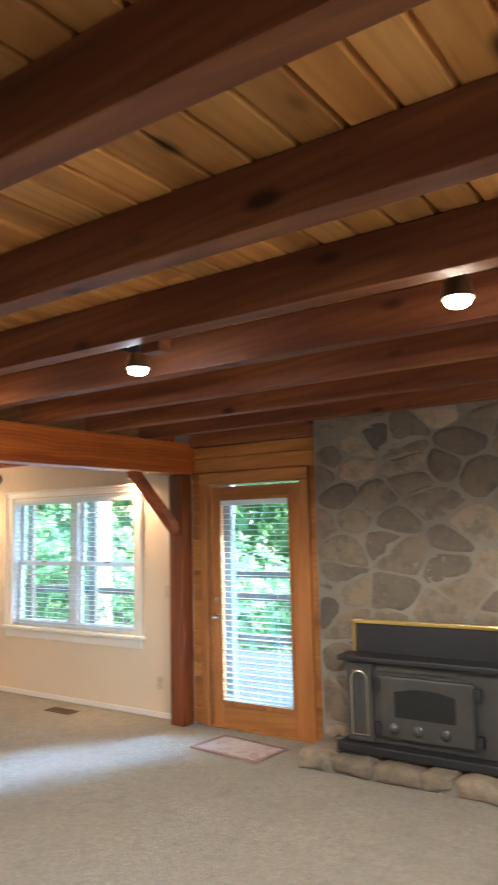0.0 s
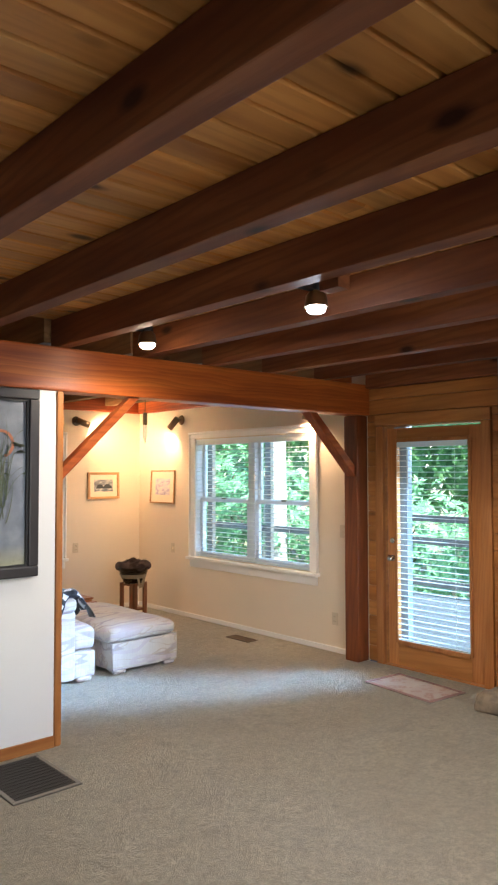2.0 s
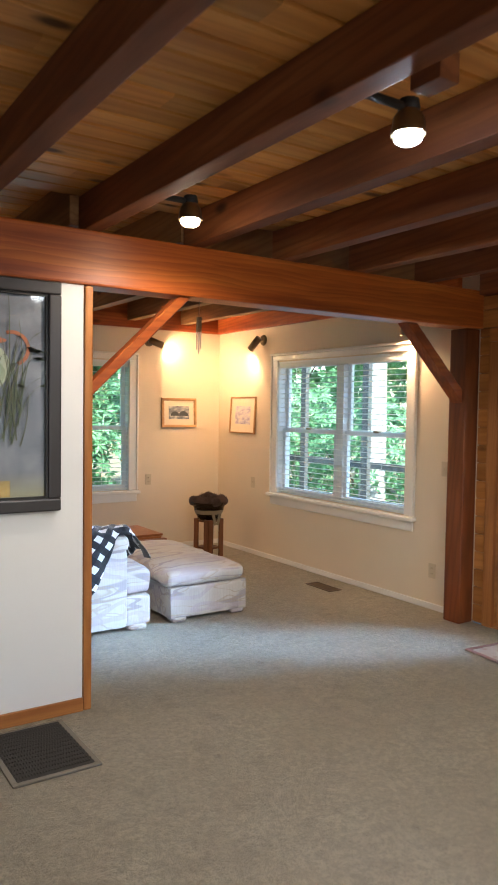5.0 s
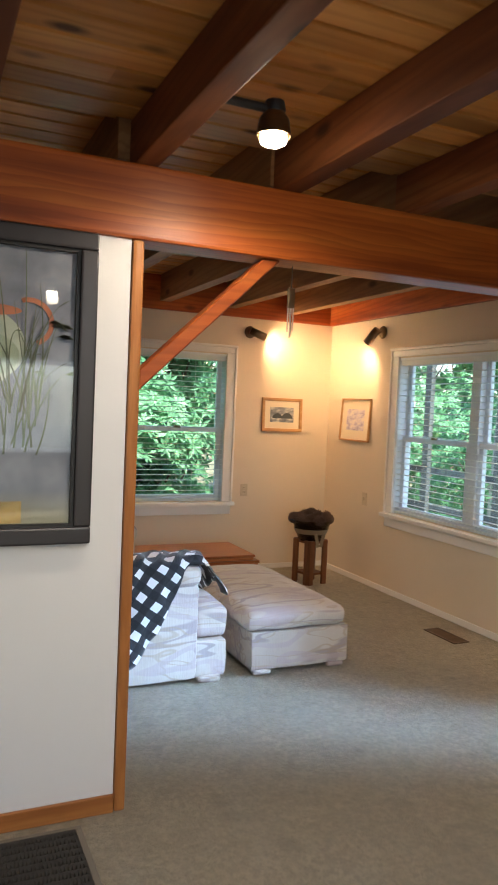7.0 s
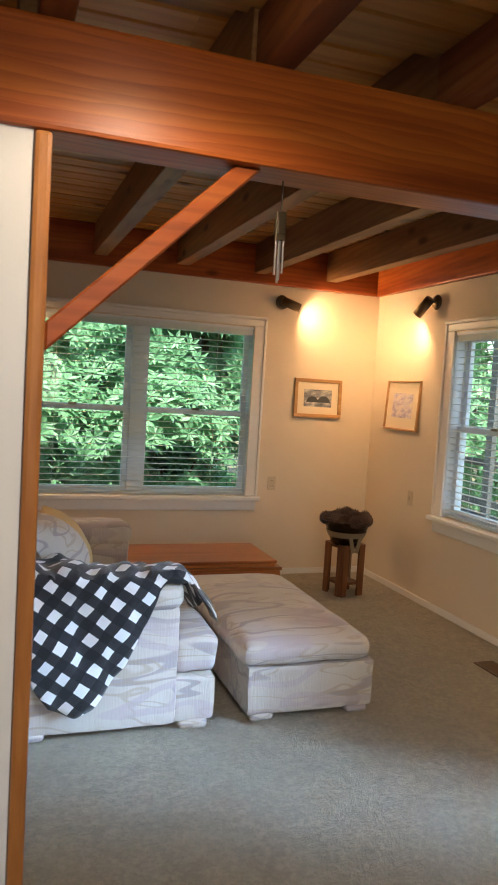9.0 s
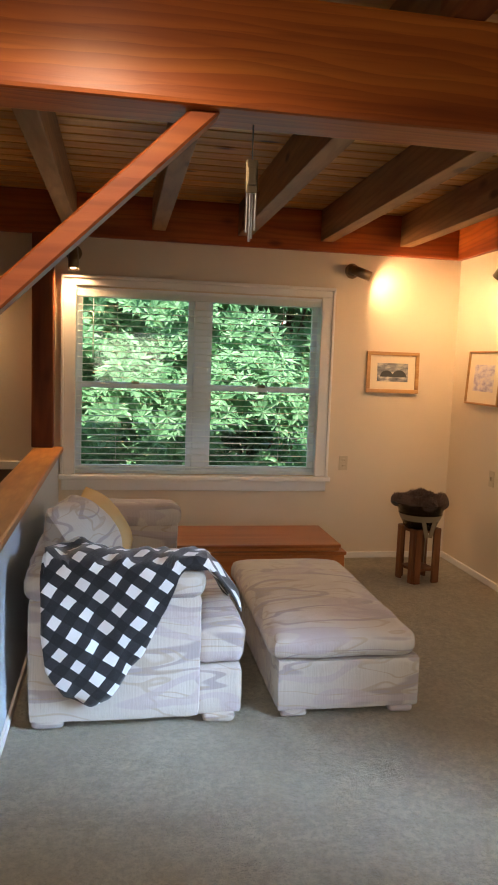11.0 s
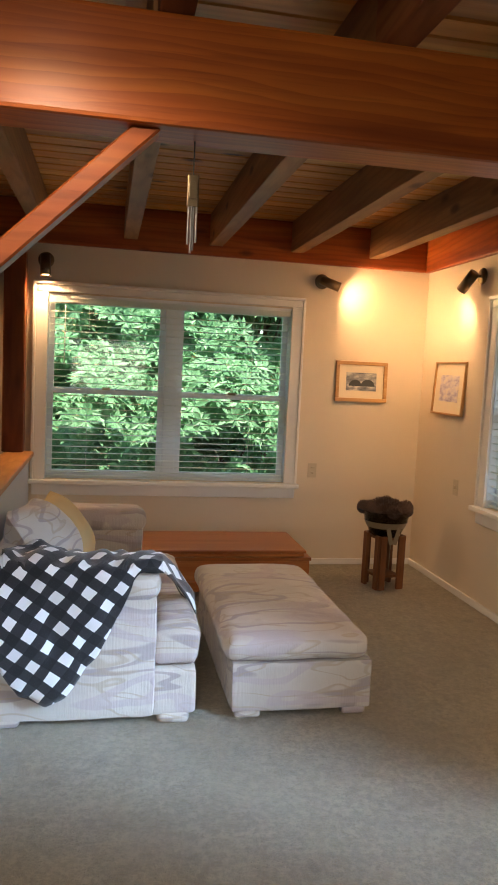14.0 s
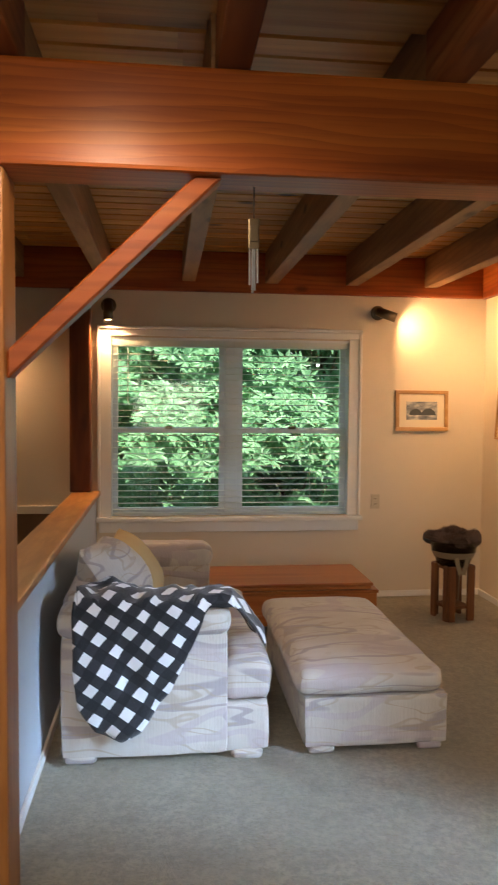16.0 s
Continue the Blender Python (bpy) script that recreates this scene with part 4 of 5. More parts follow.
# ---------------------------------------------------------------- sofa, blanket, ottoman, chest
def sofa():
    s = thing("sofa", "low swirl-patterned fabric sofa against the half wall", "sofa", at=(0, 0, 0))
    x0, x1, y0, y1 = 2.275, 3.19, 5.088, 6.66
    for ya, name in ((y0, 0), (y1 - 0.24, 1)):
        arm = part("arm", soft_box((x0 + 0.02, ya + 0.012, 0.032), (3.005, ya + 0.215, 0.58), 0.025, 9, 0, 0.006, ya), M_fabric, s, "", True)
        part("arm_roll", soft_box((x0, ya - 0.006, 0.545), (3.02, ya + 0.24, 0.685), 0.06, 10, 0.006, 0.008, ya + 2), M_fabric, arm, "", True)
    part("back", soft_box((x0, y0 + 0.2, 0.032), (x0 + 0.24, y1 - 0.2, 0.70), 0.06, 9, 0.01, 0.01, 3), M_fabric, s, "", True)
    part("base", soft_box((x0 + 0.1, y0 + 0.2, 0.032), (x1 - 0.02, y1 - 0.2, 0.25), 0.018, 9, 0, 0.006, 5), M_fabric, s, "", True)
    part("front_rail", soft_box((2.985, y0 + 0.03, 0.032), (x1, y1 - 0.03, 0.245), 0.02, 9, 0, 0.006, 6), M_fabric, s, "", True)
    w = (y1 - 0.22 - y0 - 0.06) / 2
    part("seat_cushion", soft_box((x0 + 0.2, y0 + 0.21, 0.25), (3.02, y0 + 0.21 + w - 0.1, 0.43), 0.05, 10, 0.03, 0.008, 8), M_fabric, s, "", True)
    part("seat_cushion", soft_box((2.99, y0 + 0.04, 0.247), (x1 + 0.012, y0 + 0.2 + w - 0.1, 0.425), 0.05, 10, 0.02, 0.012, 9), M_fabric, s, "", True)
    part("seat_cushion", soft_box((x0 + 0.2, y0 + 0.21 + w - 0.1, 0.25), (x1 + 0.01, y1 - 0.25, 0.43), 0.05, 10, 0.03, 0.01, 10), M_fabric, s, "", True)
    for x in (x0 + 0.1, x1 - 0.1):
        for y in (y0 + 0.07, y1 - 0.1):
            part("foot", soft_box((x - 0.07, y - 0.05, 0.001), (x + 0.07, y + 0.05, 0.045), 0.025, 6, 0, 0.006, x + y), M_fabric, s, "", True)
    return s


sofa()


def pillow(name, m, w, h, d, material, label, seed):
    bm = soft_box((-w / 2, -d / 2, -h / 2), (w / 2, d / 2, h / 2), d * 0.2, 12, 0, 0.012, seed)
    for v in bm.verts:
        fx, fz = abs(v.co.x) / (w / 2), abs(v.co.z) / (h / 2)
        v.co.y *= max(0.10, (1 - min(1, fx) ** 2.2) ** 0.55 * (1 - min(1, fz) ** 2.2) ** 0.55)
        v.co.x *= 1 - 0.10 * (1 - fz * fz)
        v.co.z *= 1 - 0.10 * (1 - fx * fx)
    ob = part(name, bm, material, None, "", True)
    ob.matrix_world = m
    return tagged(ob, label, "pillow", "pillows on the sofa")


pillow("throw_pillow", pose(2.57, 5.96, 0.66, -36, 0, 84), 0.48, 0.44, 0.24, M_yellow, "mustard yellow throw pillow leaning on the sofa back", 3)
pillow("throw_pillow", pose(2.49, 5.64, 0.67, -32, 0, 80), 0.44, 0.46, 0.32, M_fabric, "swirl-patterned throw pillow leaning on the sofa back", 7)


def blanket():
    """A fleece throw slung over the near arm: it hangs down outside in a rounded tongue, and over the front corner."""
    hem = [(2.35, 0.44), (2.375, 0.29), (2.44, 0.18), (2.55, 0.13), (2.63, 0.165), (2.76, 0.345), (2.85, 0.52), (2.90, 0.65), (2.93, 0.69), (3.17, 0.69)]

    def hem_z(x):
        for (a, za), (b, zb) in zip(hem, hem[1:]):
            if x <= b:
                f = (x - a) / (b - a)
                return za + (zb - za) * f
        return hem[-1][1]
    bm = bmesh.new()
    uvl = bm.loops.layers.uv.new("UVMap")
    nx, nd = 64, 46
    grid, uvs = [], []
    top = 0.70
    for i in range(nx + 1):
        x = 2.35 + 0.82 * i / nx
        out = top - hem_z(x)
        inner = 0.30 + 0.16 * max(0, 1 - (x - 2.35) / 0.5)
        row, ruv = [], []
        for j in range(nd + 1):
            s = -out + (out + 0.26 + inner) * j / nd
            if s < -0.03:
                y, z = 5.077, top + s
            elif s < 0.05:
                f = (s + 0.03) / 0.08
                y, z = 5.077 + 0.05 * f * f + 0.0 * f, top - 0.03 + 0.045 * math.sin(f * math.pi / 2)
            elif s < 0.23:
                y, z = 5.127 + (s - 0.05), top + 0.015 + 0.012 * math.sin((s - 0.05) / 0.18 * math.pi)
            else:
                t = s - 0.23
                y, z = 5.307 + t * 0.62, top + 0.015 - t * 0.35
                z += 0.07 * max(0, 1 - abs(x - 2.46) / 0.22) * min(1, t * 8)
            if x > 3.02:
                k = x - 3.02
                z -= k * 0.9 + k * k * 2.5
                if s < 0:
                    y += k * 0.75
                y += 0.02
            n = noise.noise(Vector((x * 6, s * 3.5, 1.7)))
            n2 = noise.noise(Vector((x * 15, s * 8, 5.1)))
            y -= (0.02 + 0.042 * n + 0.014 * n2) * (1 if s < 0.05 else 0.3)
            if s >= 0.03:
                z += 0.05 * abs(n) + 0.02 * n2
            y -= 0.02 * max(0.0, math.sin((x * 1.1 + s * 0.7) * 18)) * max(0, min(1, -s * 3)) * 0.6
            row.append(bm.verts.new((x + 0.012 * n2, y, z)))
            ruv.append((x, s))
        grid.append(row)
        uvs.append(ruv)
    for i in range(nx):
        for j in range(nd):
            f = bm.faces.new((grid[i][j], grid[i + 1][j], grid[i + 1][j + 1], grid[i][j + 1]))
            for lp, (a, b) in zip(f.loops, ((i, j), (i + 1, j), (i + 1, j + 1), (i, j + 1))):
                lp[uvl].uv = uvs[a][b]
    ob = part("blanket", bm, M_plaid, None, "", True)
    mod = ob.modifiers.new("thick", "SOLIDIFY")
    mod.thickness, mod.offset = 0.006, 0
    return tagged(ob, "black and white buffalo plaid fleece blanket over the sofa arm", "blanket")


blanket()


def ottoman():
    o = thing("ottoman", "long swirl-patterned fabric ottoman with a loose cushion", "ottoman", at=(0, 0, 0))
    x0, x1, y0, y1 = 3.345, 4.0, 5.115, 6.36
    part("base", soft_box((x0, y0, 0.03), (x1, y1, 0.262), 0.016, 12, 0, 0.006, 12), M_fabric, o, "", True)
    top = part("cushion", soft_box((x0 - 0.035, y0 - 0.012, 0.255), (x1 - 0.02, y1 + 0.01, 0.378), 0.055, 14, 0.03, 0.009, 14), M_fabric, o, "", True)
    for x in (x0 + 0.08, x1 - 0.08):
        for y in (y0 + 0.06, y1 - 0.06):
            part("foot", soft_box((x - 0.06, y - 0.055, 0.001), (x + 0.06, y + 0.045, 0.042), 0.02, 6, 0, 0.005, x + y), M_fabric, o, "", True)
    return o


ottoman()


def chest():
    c = thing("chest", "low honey-brown cherry wood chest under the window", "chest", at=(0, 0, 0))
    x0, x1, y0, y1 = 2.62, 4.15, 6.82, 7.40
    part("lid", box((x0 - 0.005, y0 - 0.005, 0.315), (x1 - 0.005, y1, 0.338), 0.008), M_chest, c)
    part("lid_moulding", box((x0 + 0.006, y0 + 0.006, 0.292), (x1 - 0.016, y1, 0.314), 0.006), M_chest, c)
    part("body_moulding", box((x0 - 0.02, y0 - 0.02, 0.268), (x1 + 0.03, y1, 0.291), 0.006), M_chest, c)
    part("body", box((x0 - 0.01, y0 - 0.01, 0.13), (x1 + 0.02, y1, 0.267), 0.006), M_chest, c)
    part("plinth", box((x0 - 0.016, y0 - 0.016, 0.055), (x1 + 0.026, y1, 0.129), 0.01), M_chest, c)
    for x in (x0 + 0.05, x1 - 0.05):
        for y in (y0 + 0.05, y1 - 0.06):
            part("foot", lathe([(0.0, 0.001), (0.028, 0.001), (0.04, 0.025), (0.034, 0.054), (0, 0.055)], (x, y, 0), 16), M_chest, c, "", True)
    return c


chest()


# ---------------------------------------------------------------- plant stand with pine cones
def stand():
    cx, cy = 4.82, 7.09
    s = thing("plant_stand", "dark walnut plant stand with plank legs", "stand", at=(cx, cy, 0))
    for a in range(4):
        m = pose(0, 0, 0, 0, 0, 90 * a + 12)
        for k in (-1, 1):
            part("leg", box((0.095, k * 0.078 - 0.026, 0.001), (0.118, k * 0.078 + 0.026, 0.40), 0.004, m), M_darkwood, s)
    part("shelf", box((-0.094, -0.094, 0.085), (0.094, 0.094, 0.105), 0.004, pose(0, 0, 0, 0, 0, 12)), M_darkwood, s)
    part("top_ring", box((-0.093, -0.093, 0.366), (0.093, 0.093, 0.384), 0.004, pose(0, 0, 0, 0, 0, 12)), M_darkwood, s)
    b = thing("glass_bowl", "glass bowl of pine cones tied with ribbon", "bowl", at=(cx, cy, 0.385))
    prof = [(0.0, 0.001), (0.095, 0.001), (0.12, 0.03), (0.15, 0.10), (0.172, 0.165), (0.195, 0.19), (0.188, 0.192), (0.165, 0.168), (0.143, 0.10), (0.113, 0.035), (0.09, 0.012), (0, 0.012)]
    part("bowl", lathe(prof, (0, 0, 0), 32), glass("smoky glass", (0.55, 0.5, 0.42)), b, "", True)
    part("ribbon", lathe([(0.137, 0.07), (0.157, 0.115), (0.16, 0.115), (0.14, 0.07)], (0, 0, 0), 32), M_ribbon, b, "tan satin ribbon", True)
    for k in (-1, 1):
        part("ribbon_tail", box((k * 0.02 - 0.015, -0.165, -0.03), (k * 0.02 + 0.015, -0.158, 0.09), 0.002, pose(0, 0, 0, 0, 14 * k, 0)), M_ribbon, b, "hanging ribbon tail")
    part("filling", lathe([(0.0, 0.014), (0.085, 0.016), (0.11, 0.04), (0.135, 0.1), (0.15, 0.15), (0.0, 0.165)], (0, 0, 0), 24), M_cone, b, "dark pine cones below the rim", True)
    # one cone of overlapping scales
    bm = bmesh.new()
    for i in range(64):
        f = i / 63
        ang = i * 2.39996
        r = 0.040 * math.sin(math.pi * (0.12 + 0.83 * f)) ** 0.8
        z = -0.045 + 0.09 * f
        d = Vector((math.cos(ang), math.sin(ang), 0))
        t = Vector((-d.y, d.x, 0))
        o = d * r + Vector((0, 0, z))
        up = Vector((0, 0, 0.006))
        w = 0.013
        pts = [d * (r * 0.25) + Vector((0, 0, z - 0.004)), o - t * w + up * 0.4, o + d * 0.018 + up * 2.6, o + t * w + up * 0.4]
        v = [bm.verts.new(q) for q in pts] + [bm.verts.new(q - Vector((0, 0, 0.004))) for q in pts]
        bm.faces.new(v[:4])
        bm.faces.new(v[7:3:-1])
        for a, c in ((0, 1), (1, 2), (2, 3), (3, 0)):
            bm.faces.new((v[a], v[a + 4], v[c + 4], v[c]))
    me = mesh_of("pine_cone", bm, M_cone)
    r = random.Random(8)
    spots = [(0.125, k * 0.785 + 0.2, 0.195) for k in range(8)] + [(0.06, k * 1.26, 0.225) for k in range(5)] + [(0.0, 0.0, 0.245), (0.175, 3.0, 0.205), (0.165, 0.1, 0.21), (0.17, 4.6, 0.205), (0.165, 5.4, 0.21)]
    for rad, a, z in spots:
        c = new("pine_cone", me)
        c.parent = b
        c.matrix_basis = pose(rad * math.cos(a), rad * math.sin(a), z, r.uniform(-80, 80), r.uniform(-80, 80), r.uniform(0, 360))
    part("side_handle", tube((-0.19, -0.03, 0.185), (-0.235, -0.04, 0.205), 0.008, seg=8), M_black, b)
    part("cord", tube((0.03, -0.05, 0.0), (0.02, -0.06, -0.25), 0.003, seg=6), M_ribbon, b, "thin hanging cord")


stand()


# ---------------------------------------------------------------- pictures
def picture(m, w, h, fw, material, art, label, mat_w, thick=0.022):
    """A framed print; local x across, -y out of the wall, z up from its middle."""
    p = tagged(new("picture"), label, "picture", "framed prints")
    p.matrix_world = m
    hw, hh = w / 2, h / 2
    for lo, hi in (((-hw, -thick, -hh), (hw, 0, -hh + fw)), ((-hw, -thick, hh - fw), (hw, 0, hh)), ((-hw, -thick, -hh + fw), (-hw + fw, 0, hh - fw)), ((hw - fw, -thick, -hh + fw), (hw, 0, hh - fw))):
        part("frame_rail", box(lo, hi, 0.004), material, p)
    part("mat", box((-hw + fw, -0.008, -hh + fw), (hw - fw, -0.002, hh - fw)), M_mat, p, "cream mat board")
    a, b = hw - fw - mat_w, hh - fw - mat_w
    part("print", box((-a, -0.0105, -b), (a, -0.0085, b)), art, p, "small watercolour print")
    return p, a, b


p1, a1, b1 = picture(pose(4.774, NW - 0.002, 1.505, -2, 0, 0), 0.435, 0.325, 0.03, M_gilt, print_mat("grey watercolour", (0.10, 0.11, 0.13), (0.24, 0.25, 0.27), (0.55, 0.53, 0.48), 9), "light wood framed grey watercolour landscape print", 0.06)
M_ink = plain("dark ink wash", (0.05, 0.055, 0.06), 0.7, 0, 0.3, 30, 0)
for cx, r in ((-0.05, 0.055), (0.055, 0.06)):
    bm = bmesh.new()
    vs = [bm.verts.new((cx + r * math.cos(math.pi * i / 12), -0.0112, -0.035 + r * 0.9 * math.sin(math.pi * i / 12))) for i in range(13)]
    bm.faces.new(vs)
    part("painted_hill", bm, M_ink, p1)
p2, a2, b2 = picture(pose(EW - 0.002, 7.18, 1.49, -3, 0, -90), 0.50, 0.40, 0.016, M_gilt, print_mat("lilac watercolour", (0.34, 0.30, 0.42), (0.56, 0.50, 0.56), (0.68, 0.60, 0.52), 12), "thin wood framed pale lilac watercolour print", 0.085)


def big_painting():
    """A framed still life: bowl on a pedestal with curling grasses, under glass."""
    p = thing("painting", "charcoal-framed still life of a bowl on a pedestal", "painting", at=(0, 0, 0))
    x0, x1, z0, z1, yb = 1.31, 2.138, 1.046, 2.16, GY + 0.019
    fw = 0.062
    for lo, hi in (((x0, yb - 0.045, z0), (x1, yb, z0 + fw)), ((x0, yb - 0.045, z1 - fw), (x1, yb, z1)), ((x0, yb - 0.045, z0 + fw), (x0 + fw, yb, z1 - fw)), ((x1 - fw, yb - 0.045, z0 + fw), (x1, yb, z1 - fw))):
        part("frame_rail", box(lo, hi, 0.008), M_frame, p)
    i0, i1, k0, k1 = x0 + fw, x1 - fw, z0 + fw, z1 - fw
    part("inner_lip", boxes([((i0, yb - 0.03, k0), (i1, yb - 0.002, k0 + 0.012)), ((i0, yb - 0.03, k1 - 0.012), (i1, yb - 0.002, k1)), ((i0, yb - 0.03, k0 + 0.012), (i0 + 0.012, yb - 0.002, k1 - 0.012)), ((i1 - 0.012, yb - 0.03, k0 + 0.012), (i1, yb - 0.002, k1 - 0.012))]), M_black, p, "black inner lip")
    canvas = part("canvas", box((i0 + 0.012, yb - 0.012, k0 + 0.012), (i1 - 0.012, yb - 0.003, k1 - 0.012)), M_canvas, p, "brushed blue-grey canvas")
    y = [yb - 0.0125]

    def flat(name, pts, material, label=""):
        bm = bmesh.new()
        y[0] -= 0.0004
        bm.faces.new([bm.verts.new((a, y[0], b)) for a, b in pts])
        return part(name, bm, material, canvas, label)

    def oval(cx, cz, rx, rz, a0=0.0, a1=360.0, n=28):
        return [(cx + rx * math.cos(radians(a0 + (a1 - a0) * i / n)), cz + rz * math.sin(radians(a0 + (a1 - a0) * i / n))) for i in range(n + (a1 - a0 < 360))]
    ochre = plain("ochre paint", (0.46, 0.29, 0.11), 0.6, 0, 0.4, 60, 0)
    umber = plain("umber paint", (0.22, 0.13, 0.06), 0.6, 0, 0.4, 60, 0)
    pale = plain("pale paint", (0.50, 0.50, 0.42), 0.6, 0, 0.25, 40, 0)
    red = plain("coral paint", (0.48, 0.15, 0.08), 0.6, 0, 0.3, 60, 0)
    green = plain("olive paint", (0.10, 0.11, 0.07), 0.6, 0, 0.3, 60, 0)
    cx = 1.727
    flat("painted_base", [(cx - 0.17, k0 + 0.014), (cx + 0.17, k0 + 0.014), (cx + 0.17, 1.20), (cx - 0.17, 1.20)], ochre)
    flat("painted_column", [(cx - 0.075, 1.20), (cx + 0.075, 1.20), (cx + 0.05, 1.30), (cx + 0.07, 1.40), (cx + 0.045, 1.48), (cx + 0.09, 1.53), (cx + 0.08, 1.59), (cx - 0.08, 1.59), (cx - 0.09, 1.53), (cx - 0.045, 1.48), (cx - 0.07, 1.40), (cx - 0.05, 1.30)], ochre)
    flat("painted_shade", [(cx + 0.015, 1.20), (cx + 0.07, 1.20), (cx + 0.05, 1.30), (cx + 0.068, 1.40), (cx + 0.042, 1.48), (cx + 0.085, 1.53), (cx + 0.04, 1.53), (cx + 0.01, 1.4)], umber)
    flat("painted_bowl", [(cx + 0.08, 1.60)] + oval(cx, 1.74, 0.17, 0.135, -50, 60) + oval(cx, 1.74, 0.17, 0.135, 120, 230) + [(cx - 0.08, 1.60)], pale)
    flat("painted_water", oval(cx, 1.71, 0.15, 0.085), plain("glass green paint", (0.36, 0.38, 0.28), 0.5, 0, 0.25, 40, 0))
    flat("painted_rim", oval(cx, 1.865, 0.155, 0.022), red)
    flat("painted_handle", oval(cx + 0.18, 1.83, 0.085, 0.085, -70, 110) + oval(cx + 0.18, 1.83, 0.068, 0.068, -70, 110)[::-1], red)
    for a, b, rx, rz in ((0.05, 1.75, 0.035, 0.03), (-0.04, 1.70, 0.05, 0.028), (0.01, 1.66, 0.03, 0.018), (-0.09, 1.77, 0.022, 0.035)):
        flat("painted_fish", oval(cx + a, b, rx, rz, n=12), red)
    r = random.Random(2)
    for i in range(26):
        bx, bz = cx + 0.10 + r.random() * 0.12, 1.36 + r.random() * 0.2
        lean, ln, curl = r.uniform(-0.10, 0.16), r.uniform(0.25, 0.62), r.uniform(-1.3, 1.5)
        left, right = [], []
        for k in range(11):
            f = k / 10
            px = bx + lean * f + curl * 0.09 * f * f
            pz = bz + ln * (f - 0.38 * max(0, curl) * f ** 3)
            w = 0.0038 * (1 - 0.8 * f)
            left.append((min(px - w, i1 - 0.02), min(pz, k1 - 0.02)))
            right.append((min(px + w, i1 - 0.014), min(pz + 0.001, k1 - 0.02)))
        flat("painted_grass", left + right[::-1], green)
    pane = part("glazing", box((i0 + 0.013, yb - 0.027, k0 + 0.013), (i1 - 0.013, yb - 0.024, k1 - 0.013)), M_glass, p, "clear picture glass")
    pane.visible_shadow = False
    return p


big_painting()


# ---------------------------------------------------------------- chime, plates, registers, rug
def chime():
    x, y = 2.98, GY + 0.11
    c = thing("wind_chime", "small metal wind chime hung below the girder", "wind chime", at=(x, y, 0))
    part("cord", tube((0, 0, GZ0 - 0.001), (0, 0, 2.07), 0.0022, seg=6), M_string, c)
    part("plate", box((-0.016, -0.006, 1.99), (0.016, 0.006, 2.075), 0.003), M_bronze, c, "cut metal plate")
    part("plate_emblem", box((-0.012, -0.011, 2.01), (0.012, -0.008, 2.055), 0.002), M_bronze, c)
    for i, (dx, l) in enumerate(((-0.010, 0.10), (-0.003, 0.125), (0.004, 0.115), (0.011, 0.095))):
        part("tube", tube((dx, 0.004 * (-1) ** i, 1.99), (dx, 0.004 * (-1) ** i, 1.99 - l), 0.0032, seg=10), M_pewter, c, "", True)


chime()


def wall_plate(m, kind, label):
    p = tagged(new("wall_plate" if kind == "switch" else "outlet"), label, kind)
    p.matrix_world = m
    part("plate", box((-0.036, -0.006, -0.058), (0.036, -0.0005, 0.058), 0.003), M_plate, p)
    if kind == "switch":
        part("toggle", box((-0.006, -0.017, -0.010), (0.006, -0.006, 0.014), 0.002), M_plate, p)
    else:
        for z in (-0.022, 0.022):
            s = part("socket", box((-0.016, -0.008, z - 0.014), (0.016, -0.006, z + 0.014), 0.003), M_plate, p)
            part("slot", boxes([((-0.008, -0.0086, z - 0.004), (-0.005, -0.008, z + 0.006)), ((0.005, -0.0086, z - 0.004), (0.008, -0.008, z + 0.006))]), M_dark, s)


wall_plate(pose(4.407, NW, 0.775), "outlet", "ivory electrical outlet plate on the wall")
wall_plate(pose(EW, 6.975, 0.771, 0, 0, -90), "switch", "ivory wall plate near the corner")
wall_plate(pose(EW, 4.324, 1.117, 0, 0, -90), "switch", "ivory light switch beside the post")
wall_plate(pose(EW, 4.43, 0.305, 0, 0, -90), "outlet", "ivory electrical outlet plate near the floor")
wall_plate(pose(1.655, GY + 0.02, 0.285), "outlet", "ivory electrical outlet below the painting")


